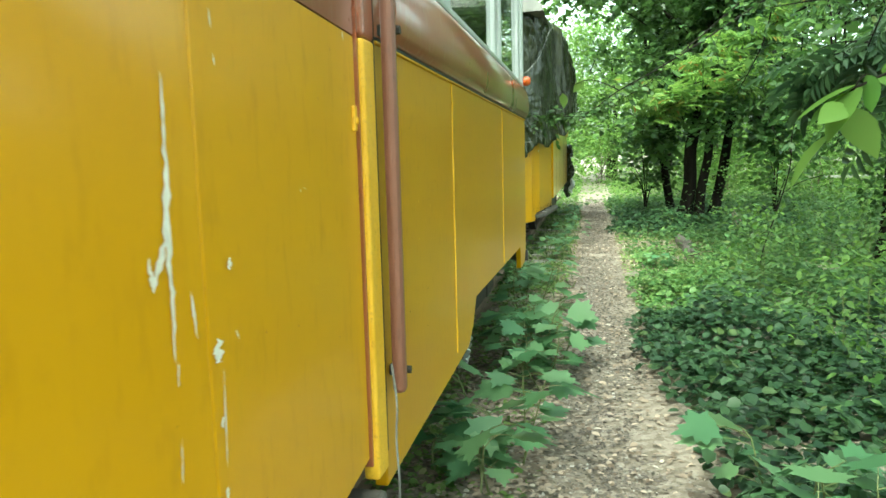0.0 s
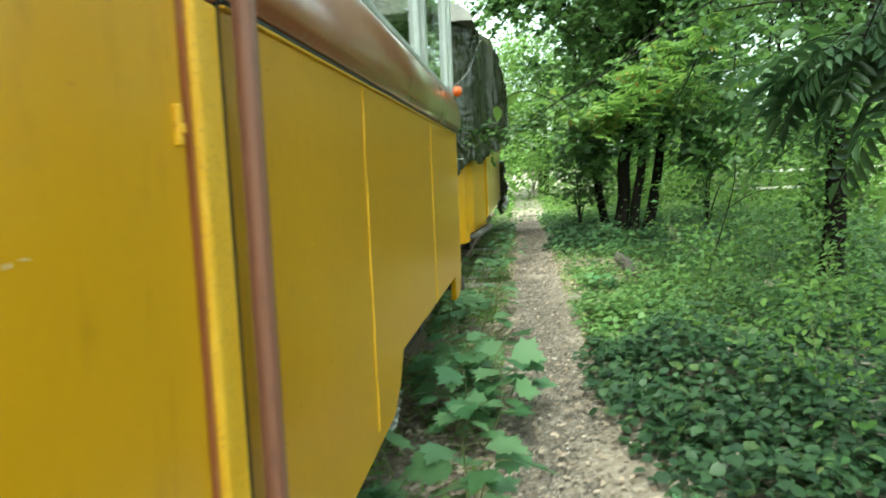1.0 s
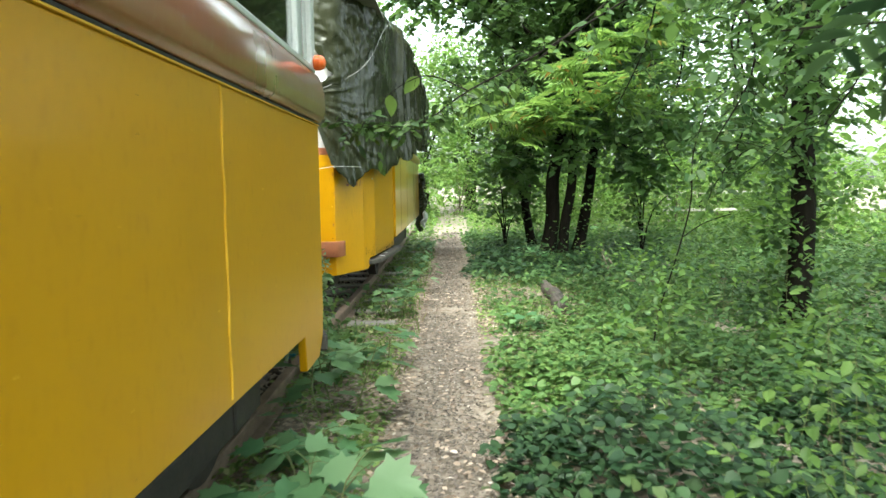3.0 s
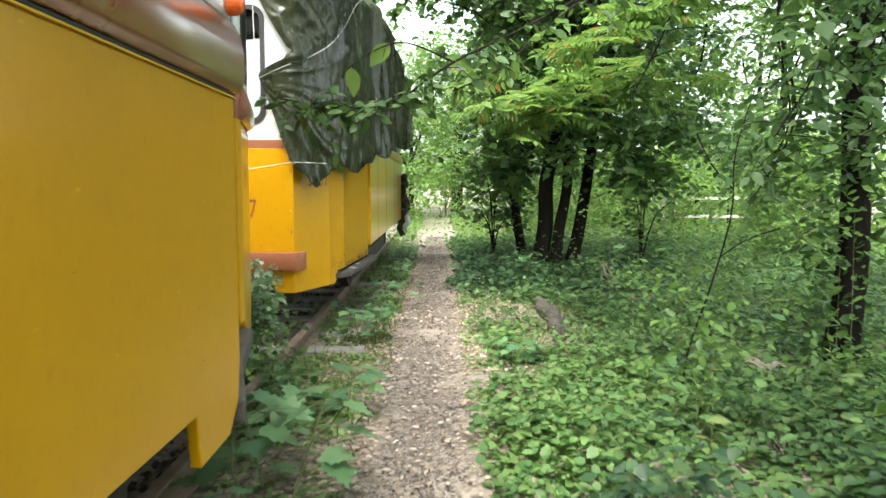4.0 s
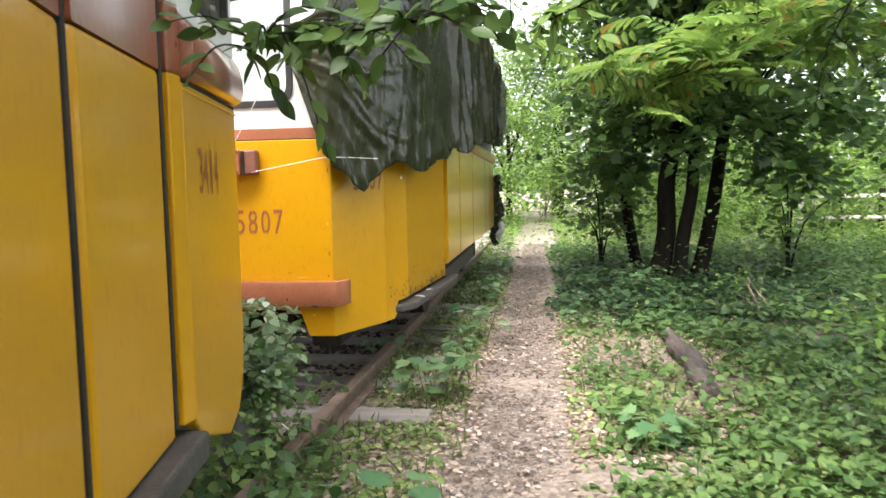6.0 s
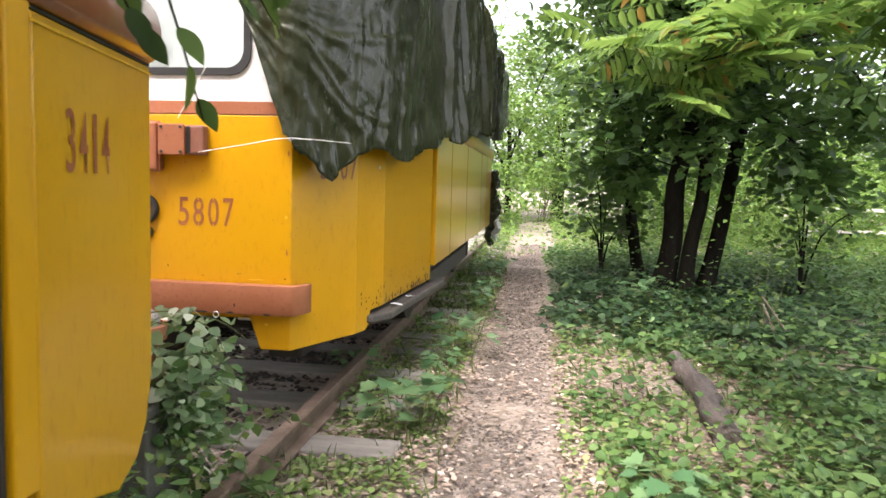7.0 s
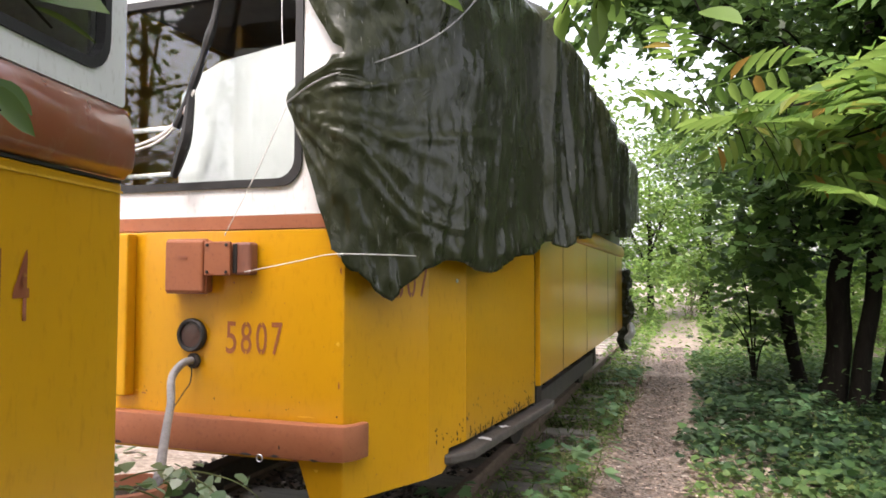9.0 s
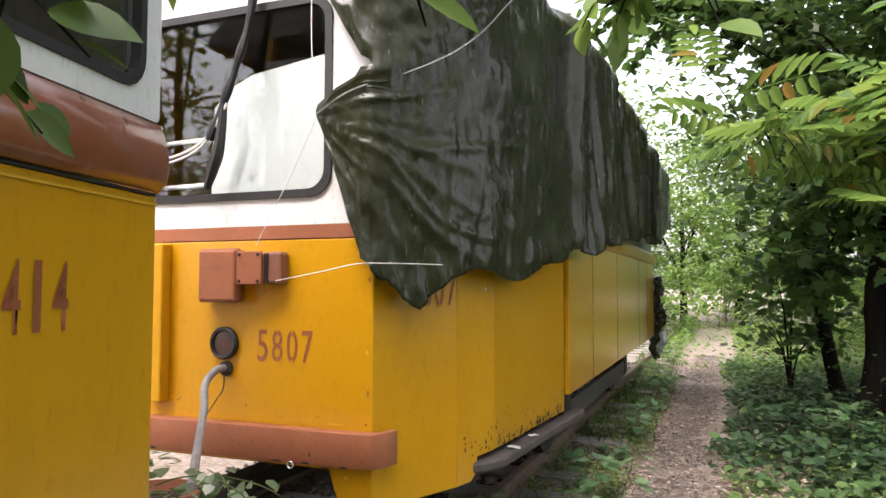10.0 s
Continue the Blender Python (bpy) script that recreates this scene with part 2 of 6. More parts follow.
def crumple(m):
    """Sharp creases of a stiff, folded plastic sheet, its scuffs and their glints painted pale in short upright ticks.
    """
    n, l = m.node_tree.nodes, m.node_tree.links
    geo = n.new("ShaderNodeNewGeometry")
    b = n["Principled BSDF"]
    tick = n.new("ShaderNodeMapping")
    tick.inputs["Scale"].default_value = (1, 1, 0.16)
    l.new(geo.outputs["Position"], tick.inputs["Vector"])
    fine, area = n.new("ShaderNodeTexNoise"), n.new("ShaderNodeTexNoise")
    fine.inputs["Scale"].default_value, fine.inputs["Detail"].default_value = 75, 2
    area.inputs["Scale"].default_value, area.inputs["Detail"].default_value = 4.5, 3
    l.new(tick.outputs[0], fine.inputs["Vector"])
    l.new(geo.outputs["Position"], area.inputs["Vector"])
    r1, r2 = n.new("ShaderNodeMapRange"), n.new("ShaderNodeMapRange")
    r1.inputs[1].default_value, r1.inputs[2].default_value = 0.66, 0.74
    r2.inputs[1].default_value, r2.inputs[2].default_value = 0.50, 0.64
    l.new(fine.outputs["Fac"], r1.inputs[0])
    l.new(area.outputs["Fac"], r2.inputs[0])
    both = n.new("ShaderNodeMath")
    both.operation = 'MULTIPLY'
    l.new(r1.outputs[0], both.inputs[0])
    l.new(r2.outputs[0], both.inputs[1])
    # This mix paints the scuffs' glints into the base colour.
    worn = n.new("ShaderNodeMixRGB")
    worn.inputs[2].default_value = (0.17, 0.17, 0.15, 1)
    l.new(both.outputs[0], worn.inputs[0])
    l.new(b.inputs["Base Color"].links[0].from_socket, worn.inputs[1])
    l.new(worn.outputs[0], b.inputs["Base Color"])
    warp = n.new("ShaderNodeTexNoise")
    warp.inputs["Scale"].default_value = 3.0
    l.new(geo.outputs["Position"], warp.inputs["Vector"])
    add = n.new("ShaderNodeVectorMath")
    add.operation = 'MULTIPLY_ADD'
    add.inputs[1].default_value = (0.25, 0.25, 0.25)
    l.new(warp.outputs["Color"], add.inputs[0])
    l.new(geo.outputs["Position"], add.inputs[2])
    last = None
    for sc, st, di in ((3.2, 1.0, 0.10), (9, 1.0, 0.13), (24, 1.0, 0.12), (60, 0.8, 0.10)):
        mp = n.new("ShaderNodeMapping")
        mp.inputs["Scale"].default_value = (1, 1, 0.6)
        mp.inputs["Rotation"].default_value = (0.3 * sc, 0.2, 0.5 * sc)
        v = n.new("ShaderNodeTexVoronoi")
        v.feature = 'F1'
        v.inputs["Scale"].default_value = sc
        l.new(add.outputs[0], mp.inputs["Vector"])
        l.new(mp.outputs[0], v.inputs["Vector"])
        # every facet is a plane with a tilt of its own
        off, tilt, dot = n.new("ShaderNodeVectorMath"), n.new("ShaderNodeVectorMath"), n.new("ShaderNodeVectorMath")
        off.operation, tilt.operation, dot.operation = 'SUBTRACT', 'SUBTRACT', 'DOT_PRODUCT'
        l.new(mp.outputs[0], off.inputs[0])
        l.new(v.outputs["Position"], off.inputs[1])
        l.new(v.outputs["Color"], tilt.inputs[0])
        tilt.inputs[1].default_value = (0.5, 0.5, 0.5)
        l.new(off.outputs[0], dot.inputs[0])
        l.new(tilt.outputs[0], dot.inputs[1])
        bp = n.new("ShaderNodeBump")
        bp.inputs["Strength"].default_value, bp.inputs["Distance"].default_value = st, di
        l.new(dot.outputs["Value"], bp.inputs["Height"])
        if last:
            l.new(last.outputs[0], bp.inputs["Normal"])
        last = bp
    l.new(last.outputs[0], n["Principled BSDF"].inputs["Normal"])


crumple(M_TARP)


# ---- mesh helpers ----
def part(name, data, material, parent=None, label=""):
    """Links a bmesh or mesh, drawn in world places, as one mesh object."""
    if isinstance(data, bmesh.types.BMesh):
        me = bpy.data.meshes.new(name)
        bmesh.ops.recalc_face_normals(data, faces=data.faces)
        data.to_mesh(me)
        data.free()
    else:
        me = data
    if not me.materials:
        me.materials.append(material)
    ob = new(name, me)
    if parent:
        ob.parent = parent
        if parent.type == 'EMPTY':
            ob.matrix_parent_inverse = Matrix.Translation(-parent.location)
    if label:
        ob["label"] = label
    return ob


def root(name, at, label, category, group="", kind=""):
    ob = new(name)
    ob.location = at
    ob.empty_display_size = 0.1
    return tagged(ob, label, category, group, kind)


def smooth(ob, angle=40):
    for p in ob.data.polygons:
        p.use_smooth = True
    ob.data.set_sharp_from_angle(angle=radians(angle))
    return ob


def bevel(bm, w, seg=2, angle=30):
    es = [e for e in bm.edges if len(e.link_faces) == 2 and e.calc_face_angle(0) > radians(angle)]
    bmesh.ops.bevel(bm, geom=es, offset=w, segments=seg, affect='EDGES', profile=0.5, clamp_overlap=True)
    return bm


def boxes(*items, bev=0.004):
    """Boxes, each (x0, x1, y0, y1, z0, z1)."""
    bm = bmesh.new()
    for x0, x1, y0, y1, z0, z1 in items:
        m = Matrix.Translation(((x0 + x1) / 2, (y0 + y1) / 2, (z0 + z1) / 2)) @ Matrix.Diagonal((x1 - x0, y1 - y0, z1 - z0, 1))
        bmesh.ops.create_cube(bm, size=1, matrix=m)
    if bev:
        bevel(bm, bev)
    return bm


def extrude(loop, push, bev=0.0, seg=2):
    """A closed loop of points pushed along a vector."""
    bm = bmesh.new()
    push = Vector(push)
    a = [bm.verts.new(Vector(p)) for p in loop]
    b = [bm.verts.new(Vector(p) + push) for p in loop]
    n = len(loop)
    bm.faces.new(a)
    bm.faces.new(b[::-1])
    for i in range(n):
        bm.faces.new((a[i], b[i], b[(i + 1) % n], a[(i + 1) % n]))
    bmesh.ops.recalc_face_normals(bm, faces=bm.faces)
    if bev:
        bevel(bm, bev, seg)
    return bm


def slab(a, b, poly, th=0.03, bev=0.004, out=0.0):
    """An upright panel on the plan line a-b; poly in (along, z); its thickness goes inwards (to the left of a-b)."""
    a, b = Vector((*a, 0)), Vector((*b, 0))
    d = (b - a).normalized()
    nrm = Vector((d.y, -d.x, 0))
    loop = [a + d * s + Vector((0, 0, z)) + nrm * out for s, z in poly]
    return extrude(loop, -nrm * th, bev)


def rect(s0, s1, z0, z1):
    return [(s0, z0), (s1, z0), (s1, z1), (s0, z1)]


def dist2(a, b):
    return math.hypot(b[0] - a[0], b[1] - a[1])


def rounded(s0, s1, z0, z1, r, k=6):
    pts = []
    for cx, cz, a0 in ((s1 - r, z0 + r, -90), (s1 - r, z1 - r, 0), (s0 + r, z1 - r, 90), (s0 + r, z0 + r, 180)):
        for i in range(k + 1):
            a = radians(a0 + 90 * i / k)
            pts.append((cx + r * math.cos(a), cz + r * math.sin(a)))
    return pts


def ring(a, b, outer, inner, th=0.03, out=0.0, bev=0.0):
    """A panel with a hole; outer and inner are loops of the same count."""
    a, b = Vector((*a, 0)), Vector((*b, 0))
    d = (b - a).normalized()
    nrm = Vector((d.y, -d.x, 0))
    bm = bmesh.new()
    put = lambda q, o: bm.verts.new(a + d * q[0] + Vector((0, 0, q[1])) + nrm * o)
    oo, ii = [put(q, out) for q in outer], [put(q, out) for q in inner]
    ob_, ib = [put(q, out - th) for q in outer], [put(q, out - th) for q in inner]
    n = len(outer)
    for i in range(n):
        j = (i + 1) % n
        for quad in ((oo[i], oo[j], ii[j], ii[i]), (ob_[j], ob_[i], ib[i], ib[j]), (oo[j], oo[i], ob_[i], ob_[j]), (ii[i], ii[j], ib[j], ib[i])):
            bm.faces.new(quad)
    if bev:
        bevel(bm, bev)
    return bm


def tube(pts, r, sides=8, bm=None, cap=True):
    """A tube through points; r a number or one for each point."""
    bm = bm or bmesh.new()
    pts = [Vector(p) for p in pts]
    rs = r if isinstance(r, (list, tuple)) else [r] * len(pts)
    rings, ref = [], None
    for i, p in enumerate(pts):
        d = (pts[min(i + 1, len(pts) - 1)] - pts[max(i - 1, 0)]).normalized()
        if ref is None:
            ref = d.orthogonal().normalized()
        ref = (ref - d * ref.dot(d)).normalized()
        side = d.cross(ref)
        rings.append([bm.verts.new(p + (ref * math.cos(6.28318 * k / sides) + side * math.sin(6.28318 * k / sides)) * rs[i]) for k in range(sides)])
    for u, v in zip(rings, rings[1:]):
        for k in range(sides):
            bm.faces.new((u[k], u[(k + 1) % sides], v[(k + 1) % sides], v[k]))
    if cap:
        bm.faces.new(rings[0][::-1])
        bm.faces.new(rings[-1])
    return bm


def curve_pts(pts, n=8):
    """A smooth line through points."""
    pts = [Vector(p) for p in pts]
    out = []
    for i in range(len(pts) - 1):
        p0, p1, p2, p3 = pts[max(i - 1, 0)], pts[i], pts[i + 1], pts[min(i + 2, len(pts) - 1)]
        for k in range(n):
            t = k / n
            out.append(0.5 * ((2 * p1) + (p2 - p0) * t + (2 * p0 - 5 * p1 + 4 * p2 - p3) * t * t + (3 * p1 - p0 - 3 * p2 + p3) * t ** 3))
    return out + [pts[-1]]


def lathe(profile, at, axis=(0, 0, 1), sides=28):
    """A turned body; profile in (radius, along the axis)."""
    q = Vector((0, 0, 1)).rotation_difference(Vector(axis)).to_matrix().to_4x4()
    m = Matrix.Translation(at) @ q
    bm = bmesh.new()
    rows = [[bm.verts.new(m @ Vector((r * math.cos(6.28318 * k / sides), r * math.sin(6.28318 * k / sides), h))) for k in range(sides)] for r, h in profile]
    for u, v in zip(rows, rows[1:]):
        for k in range(sides):
            bm.faces.new((u[k], u[(k + 1) % sides], v[(k + 1) % sides], v[k]))
    bm.faces.new(rows[0][::-1])
    bm.faces.new(rows[-1])
    return bm


def number(text, height, a, b, start, pitch, z, owner, label):
    """A painted number: one flat digit after another, with the bridges of its stencil."""
    d = (Vector((*b, 0)) - Vector((*a, 0))).normalized()
    nrm = Vector((d.y, -d.x, 0))
    base = None
    for i, ch in enumerate(text):
        cu = bpy.data.curves.new("digit", 'FONT')
        cu.body, cu.size, cu.offset = ch, 1.0, 0.004
        tmp = new("digit_tmp", cu)
        me = bpy.data.meshes.new_from_object(tmp.evaluated_get(bpy.context.evaluated_depsgraph_get()))
        bpy.data.objects.remove(tmp)
        xs = [v.co.x for v in me.vertices]
        ys = [v.co.y for v in me.vertices]
        w = 0.70 * pitch * (0.45 if ch == "1" else 1)
        kx, ky = w / (max(xs) - min(xs)), height / (max(ys) - min(ys))
        mid = start + pitch * (i + 0.5)
        for v in me.vertices:
            v.co = Vector((*a, 0)) + d * (mid + (v.co.x - (max(xs) + min(xs)) / 2) * kx) + Vector((0, 0, z + (v.co.y - min(ys)) * ky)) + nrm * 0.0025
        dg = part("digit", me, M_DIGIT, base or owner, label if i == 0 else "")
        for sz in ((0.03, 0.97) if ch in "80" else ()):
            c = Vector((*a, 0)) + d * mid + Vector((0, 0, z + height * sz)) + nrm * 0.0036
            hw, hh = d * 0.003, Vector((0, 0, height * 0.07))
            bm = bmesh.new()
            bm.faces.new([bm.verts.new(p) for p in (c - hw - hh, c + hw - hh, c + hw + hh, c - hw + hh)])
            part("stencil_bridge", bm, M_YEL, owner)


# ---- leaves ----
OVAL = (np.array([(0, 0, 0), (0.26, 0.28, 0.05), (0.24, 0.62, 0.05), (0, 1, -0.06), (-0.24, 0.62, 0.05), (-0.26, 0.28, 0.05)]), [(0, 1, 2, 3), (0, 3, 4, 5)])
BROAD = (np.array([(0, 0, 0), (0.42, 0.22, 0.06), (0.38, 0.62, 0.05), (0, 1, -0.08), (-0.38, 0.62, 0.05), (-0.42, 0.22, 0.06)]), [(0, 1, 2, 3), (0, 3, 4, 5)])
_lf = [(0.13, 0.10), (0.235, 0.26), (0.27, 0.45), (0.225, 0.66), (0.11, 0.86)]
LEAF = (np.array([(0, 0, 0)] + [(x, y, 0.22 * x - 0.10 * y * y) for x, y in _lf] + [(0, 1, -0.12)] + [(-x, y, 0.22 * x - 0.10 * y * y) for x, y in _lf[::-1]] + [(0, 0.45, -0.02)]), [(0, 1, 2, 3, 12), (12, 3, 4, 5, 6), (12, 6, 7, 8, 9), (0, 12, 9, 10, 11)])
SLIM = (np.array([(0, 0, 0), (0.15, 0.45, 0.03), (0, 1, -0.05), (-0.15, 0.45, 0.03)]), [(0, 1, 2, 3)])
_half = [(0.10, -0.02), (0.30, 0.06), (0.46, 0.02), (0.38, 0.24), (0.60, 0.44), (0.40, 0.50), (0.44, 0.62), (0.20, 0.60), (0.22, 0.82), (0.10, 0.80)]
_star = [(0, 0)] + _half + [(0, 1.05)] + [(-x, y) for x, y in _half[::-1]]
MAPLE = (np.array([(x, y, 0.10 * abs(x) - 0.10 * max(0, y - 0.5)) for x, y in _star] + [(0, 0.35, -0.01)]), [(i, (i + 1) % len(_star), len(_star)) for i in range(len(_star))])
BLADE = (np.array([(-0.02, 0, 0), (0.02, 0, 0), (0.014, 0.6, 0.02), (0, 1, -0.08), (-0.014, 0.6, 0.02)]), [(0, 1, 2, 3, 4)])


def pinnate(pairs=6, wide=0.17):
    """A feathered leaf: oval leaflets in pairs on a stalk, one at its end."""
    vs, fs = [], []

    def leaflet(x, y, dx, dy, ln):
        k = len(vs)
        for a, w, z in ((0, 0, 0), (0.25, 0.8, 0.02), (0.6, 0.9, 0.01), (1, 0, -0.06), (0.6, -0.9, 0.01), (0.25, -0.8, 0.02)):
            vs.append((x + dx * a * ln - dy * w * wide * ln, y + dy * a * ln + dx * w * wide * ln, z))
        fs.append((k, k + 1, k + 2, k + 3))
        fs.append((k, k + 3, k + 4, k + 5))

    for i in range(pairs):
        t = i / (pairs - 1)
        ln = 0.36 * (1 - 0.45 * abs(t - 0.45))
        for sg in (1, -1):
            leaflet(0.012 * sg, 0.20 + 0.66 * t, sg * 0.90, 0.43, ln)
    leaflet(0, 0.90, 0, 1, 0.32)
    k = len(vs)
    vs += [(-0.008, 0, 0), (0.008, 0, 0), (0.004, 0.92, 0), (-0.004, 0.92, 0)]
    fs.append((k, k + 1, k + 2, k + 3))
    return np.array(vs), fs


PINNATE = pinnate()
rng = np.random.default_rng(7)


def leaf_mesh(name, pos, out, up, size, shape):
    """Many leaves in one mesh: places, ways in which they point, their upper sides and lengths."""
    vs, fs = shape
    out = out / np.linalg.norm(out, axis=1, keepdims=True)
    side = np.cross(out, up)
    side /= np.linalg.norm(side, axis=1, keepdims=True) + 1e-9
    nrm = np.cross(side, out)
    v = pos[:, None, :] + size[:, None, None] * (vs[None, :, 0:1] * side[:, None, :] + vs[None, :, 1:2] * out[:, None, :] + vs[None, :, 2:3] * nrm[:, None, :])
    n, k = len(pos), len(vs)
    me = bpy.data.meshes.new(name)
    loops = np.concatenate([np.array(f) for f in fs])
    tot = np.array([len(f) for f in fs])
    li = (loops[None, :] + np.arange(n)[:, None] * k).ravel()
    lt = np.tile(tot, n)
    me.vertices.add(n * k)
    me.vertices.foreach_set("co", v.ravel())
    me.loops.add(len(li))
    me.loops.foreach_set("vertex_index", li.astype(np.int32))
    me.polygons.add(len(lt))
    me.polygons.foreach_set("loop_start", (np.cumsum(lt) - lt).astype(np.int32))
    me.polygons.foreach_set("loop_total", lt.astype(np.int32))
    me.update(calc_edges=True)
    me.validate()
    return me


def loose(n, droop=0.35, tilt=0.5):
    """Ways and upper sides for n leaves that hang about."""
    a = rng.uniform(0, 6.28318, n)
    out = np.stack([np.cos(a), np.sin(a), rng.normal(-droop, 0.35, n)], 1)
    up = np.stack([rng.normal(0, tilt, n), rng.normal(0, tilt, n), np.ones(n)], 1)
    return out, up


def clumps(centres, per, spread, flat=0.6):
    """Places round the clump centres."""
    c = np.repeat(np.asarray(centres), per, axis=0)
    off = rng.normal(0, 1, (len(c), 3)) * np.array([spread, spread, spread * flat])
    return c + off


def ground_z(x, y):
    """The height of the ground."""
    return 0.05 * math.sin(x * 0.7 + 1.3) * math.sin(y * 0.45) * min(1, max(0, (abs(x - 0.1) - 0.5) / 1.5)) + 0.012 * min(4, max(0, x - 0.6))


def tree(name, base, height, r, lean=(0, 0), crown=(2.2, 2.2, 2.4), low=1.6, n_clump=90, per=70, leaf=0.09, shape=OVAL, lmat=None, label="", group="trees", spread=0.28, forks=7, hole=None):
    """A trunk with limbs, and a crown of leaf clumps on their twigs."""
    bx, by = base
    bz = ground_z(bx, by) - 0.08
    rt = root(name, (bx, by, bz), label, "tree", group)
    rnd = random.Random(int(bx * 131 + by * 977))
    top = Vector((bx + lean[0], by + lean[1], height * 0.72))
    n = 9
    line = []
    for i in range(n):
        t = i / (n - 1)
        line.append(Vector((bx, by, bz)).lerp(top, t) + Vector((rnd.gauss(0, 0.024), rnd.gauss(0, 0.024), 0)) * (0 if i == 0 else 1))
    line = curve_pts(line, 3)
    rad = [r * (1.35 if i == 0 else 1.12 if i == 1 else 1) * (1 - 0.75 * i / (len(line) - 1)) for i in range(len(line))]
    bm = tube(line, rad, 10)
    cz = low + (height - low) / 2
    cs = []
    cc = Vector((top.x, top.y, cz))
    while len(cs) < n_clump:
        p = Vector((rnd.gauss(0, 0.5), rnd.gauss(0, 0.5), rnd.uniform(-1, 1)))
        w = math.hypot(p.x, p.y)
        if w > 1 - 0.5 * p.z * p.z * (1 if p.z > 0 else 0.35):
            continue
        q = cc + Vector((p.x * crown[0], p.y * crown[1], p.z * (height - low) / 2))
        if hole and hole(q):
            continue
        cs.append(q)
    for k in range(forks):
        i = int(len(line) * (0.35 + 0.6 * k / forks))
        s = line[min(i, len(line) - 1)]
        e = cs[rnd.randrange(len(cs))]
        e = Vector((e.x, e.y, max(e.z, s.z + 0.3)))
        mid = s.lerp(e, 0.5) + Vector((0, 0, 0.25))
        tube(curve_pts([s, mid, e], 4), [rad[min(i, len(rad) - 1)] * 0.55 * (1 - 0.09 * j) for j in range(9)], 6, bm)
    for c in cs[::2]:
        s = line[min(len(line) - 1, int(len(line) * min(0.98, max(0.3, c.z / max(0.1, top.z) * 0.8))))]
        tube(curve_pts([s.lerp(c, 0.45), s.lerp(c, 0.75) + Vector((0, 0, 0.12)), c], 2), [0.014, 0.012, 0.010, 0.008, 0.004], 4, bm)
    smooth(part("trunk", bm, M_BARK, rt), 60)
    pos = clumps([tuple(c) for c in cs], per, spread)
    o, u = loose(len(pos))
    part("crown", leaf_mesh("crown", pos, o, u, rng.uniform(0.6, 1.15, len(pos)) * leaf, shape), lmat or L_CAN, rt)
    return rt


# ---- ground ----
def make_ground():
    xs = np.concatenate([np.linspace(-400, -12, 14), np.linspace(-10, -3.2, 18), np.arange(-3.0, 5.0, 0.09), np.linspace(5.2, 14, 24), np.linspace(18, 400, 14)])
    ys = np.concatenate([np.linspace(-400, -9, 12), np.linspace(-7, -0.5, 14), np.arange(0, 20, 0.12), np.linspace(20.4, 45, 40), np.linspace(52, 500, 14)])
    vs = []
    for y in ys:
        for x in xs:
            near = -4 < x < 9 and -2 < y < 30
            z = ground_z(float(x), float(y)) if abs(x) < 30 and abs(y) < 60 else 0.0
            if near:
                z += 0.018 * noise.noise((x * 5, y * 5, 0)) + 0.03 * noise.noise((x * 1.3, y * 1.3, 4))
                z -= 0.025 * math.exp(-((x - 0.11) / 0.28) ** 2)
            vs.append((x, y, z))
    w = len(xs)
    fs = [(j * w + i, j * w + i + 1, (j + 1) * w + i + 1, (j + 1) * w + i) for j in range(len(ys) - 1) for i in range(w - 1)]
    me = bpy.data.meshes.new("ground")
    me.from_pydata(vs, [], fs)
    ob = part("ground", me, M_GROUND)
    smooth(ob, 80)
    return tagged(ob, "brown woodland soil with leaf litter and a trodden path", "ground", kind="structure")


make_ground()

# ---- railway track ----
CX = -1.65          # middle of the track and of both cars
track = root("track", (CX, 12, 0), "overgrown rusty rails on weathered sleepers beside the path", "railway track", kind="structure")
prof = [(-0.055, 0.02), (0.055, 0.02), (0.055, 0.03), (0.012, 0.045), (0.012, 0.10), (0.034, 0.115), (0.034, 0.142), (0.028, 0.15), (-0.028, 0.15), (-0.034, 0.142), (-0.034, 0.115), (-0.012, 0.10), (-0.012, 0.045), (-0.055, 0.03)]
for rx in (CX + 0.752, CX - 0.752):
    part("rail", extrude([(rx + x, -8, z) for x, z in prof], (0, 48, 0)), M_RAIL, track)
rnd = random.Random(3)
for i in range(58):
    y = -2.0 + i * 0.64 + rnd.uniform(-0.04, 0.04)
    e = rnd.uniform(-0.05, 0.06)
    bm = boxes((CX - 1.25 + e, CX + 1.22 + e, y - 0.115, y + 0.115, -0.08, (0.03 if y > 8.5 else -0.05) + rnd.uniform(-0.008, 0.008)), bev=0.012)
    bmesh.ops.rotate(bm, verts=bm.verts, cent=(CX, y, 0), matrix=Matrix.Rotation(rnd.uniform(-0.02, 0.02), 3, 'Z'))
    part("sleeper", bm, M_SLEEP, track)


# ---- motor car beside the path ----
X1 = -0.488
car = root("tram_car", (CX, 2.5, 0.15), "yellow tram car with a redbrown belt rail, standing on the rails", "tram")
side = [(0.08, 0.50), (1.33, 0.53), (1.46, 0.60), (1.55, 0.70), (3.62, 0.66), (3.65, 0.50), (3.93, 0.50), (4.03, 0.58), (4.06, 0.72), (4.06, 1.595), (0.08, 1.595)]
part("side_panel", slab((X1, 1.62), (X1, 6), side, 0.035, 0.005), M_YEL_SHADED, car)
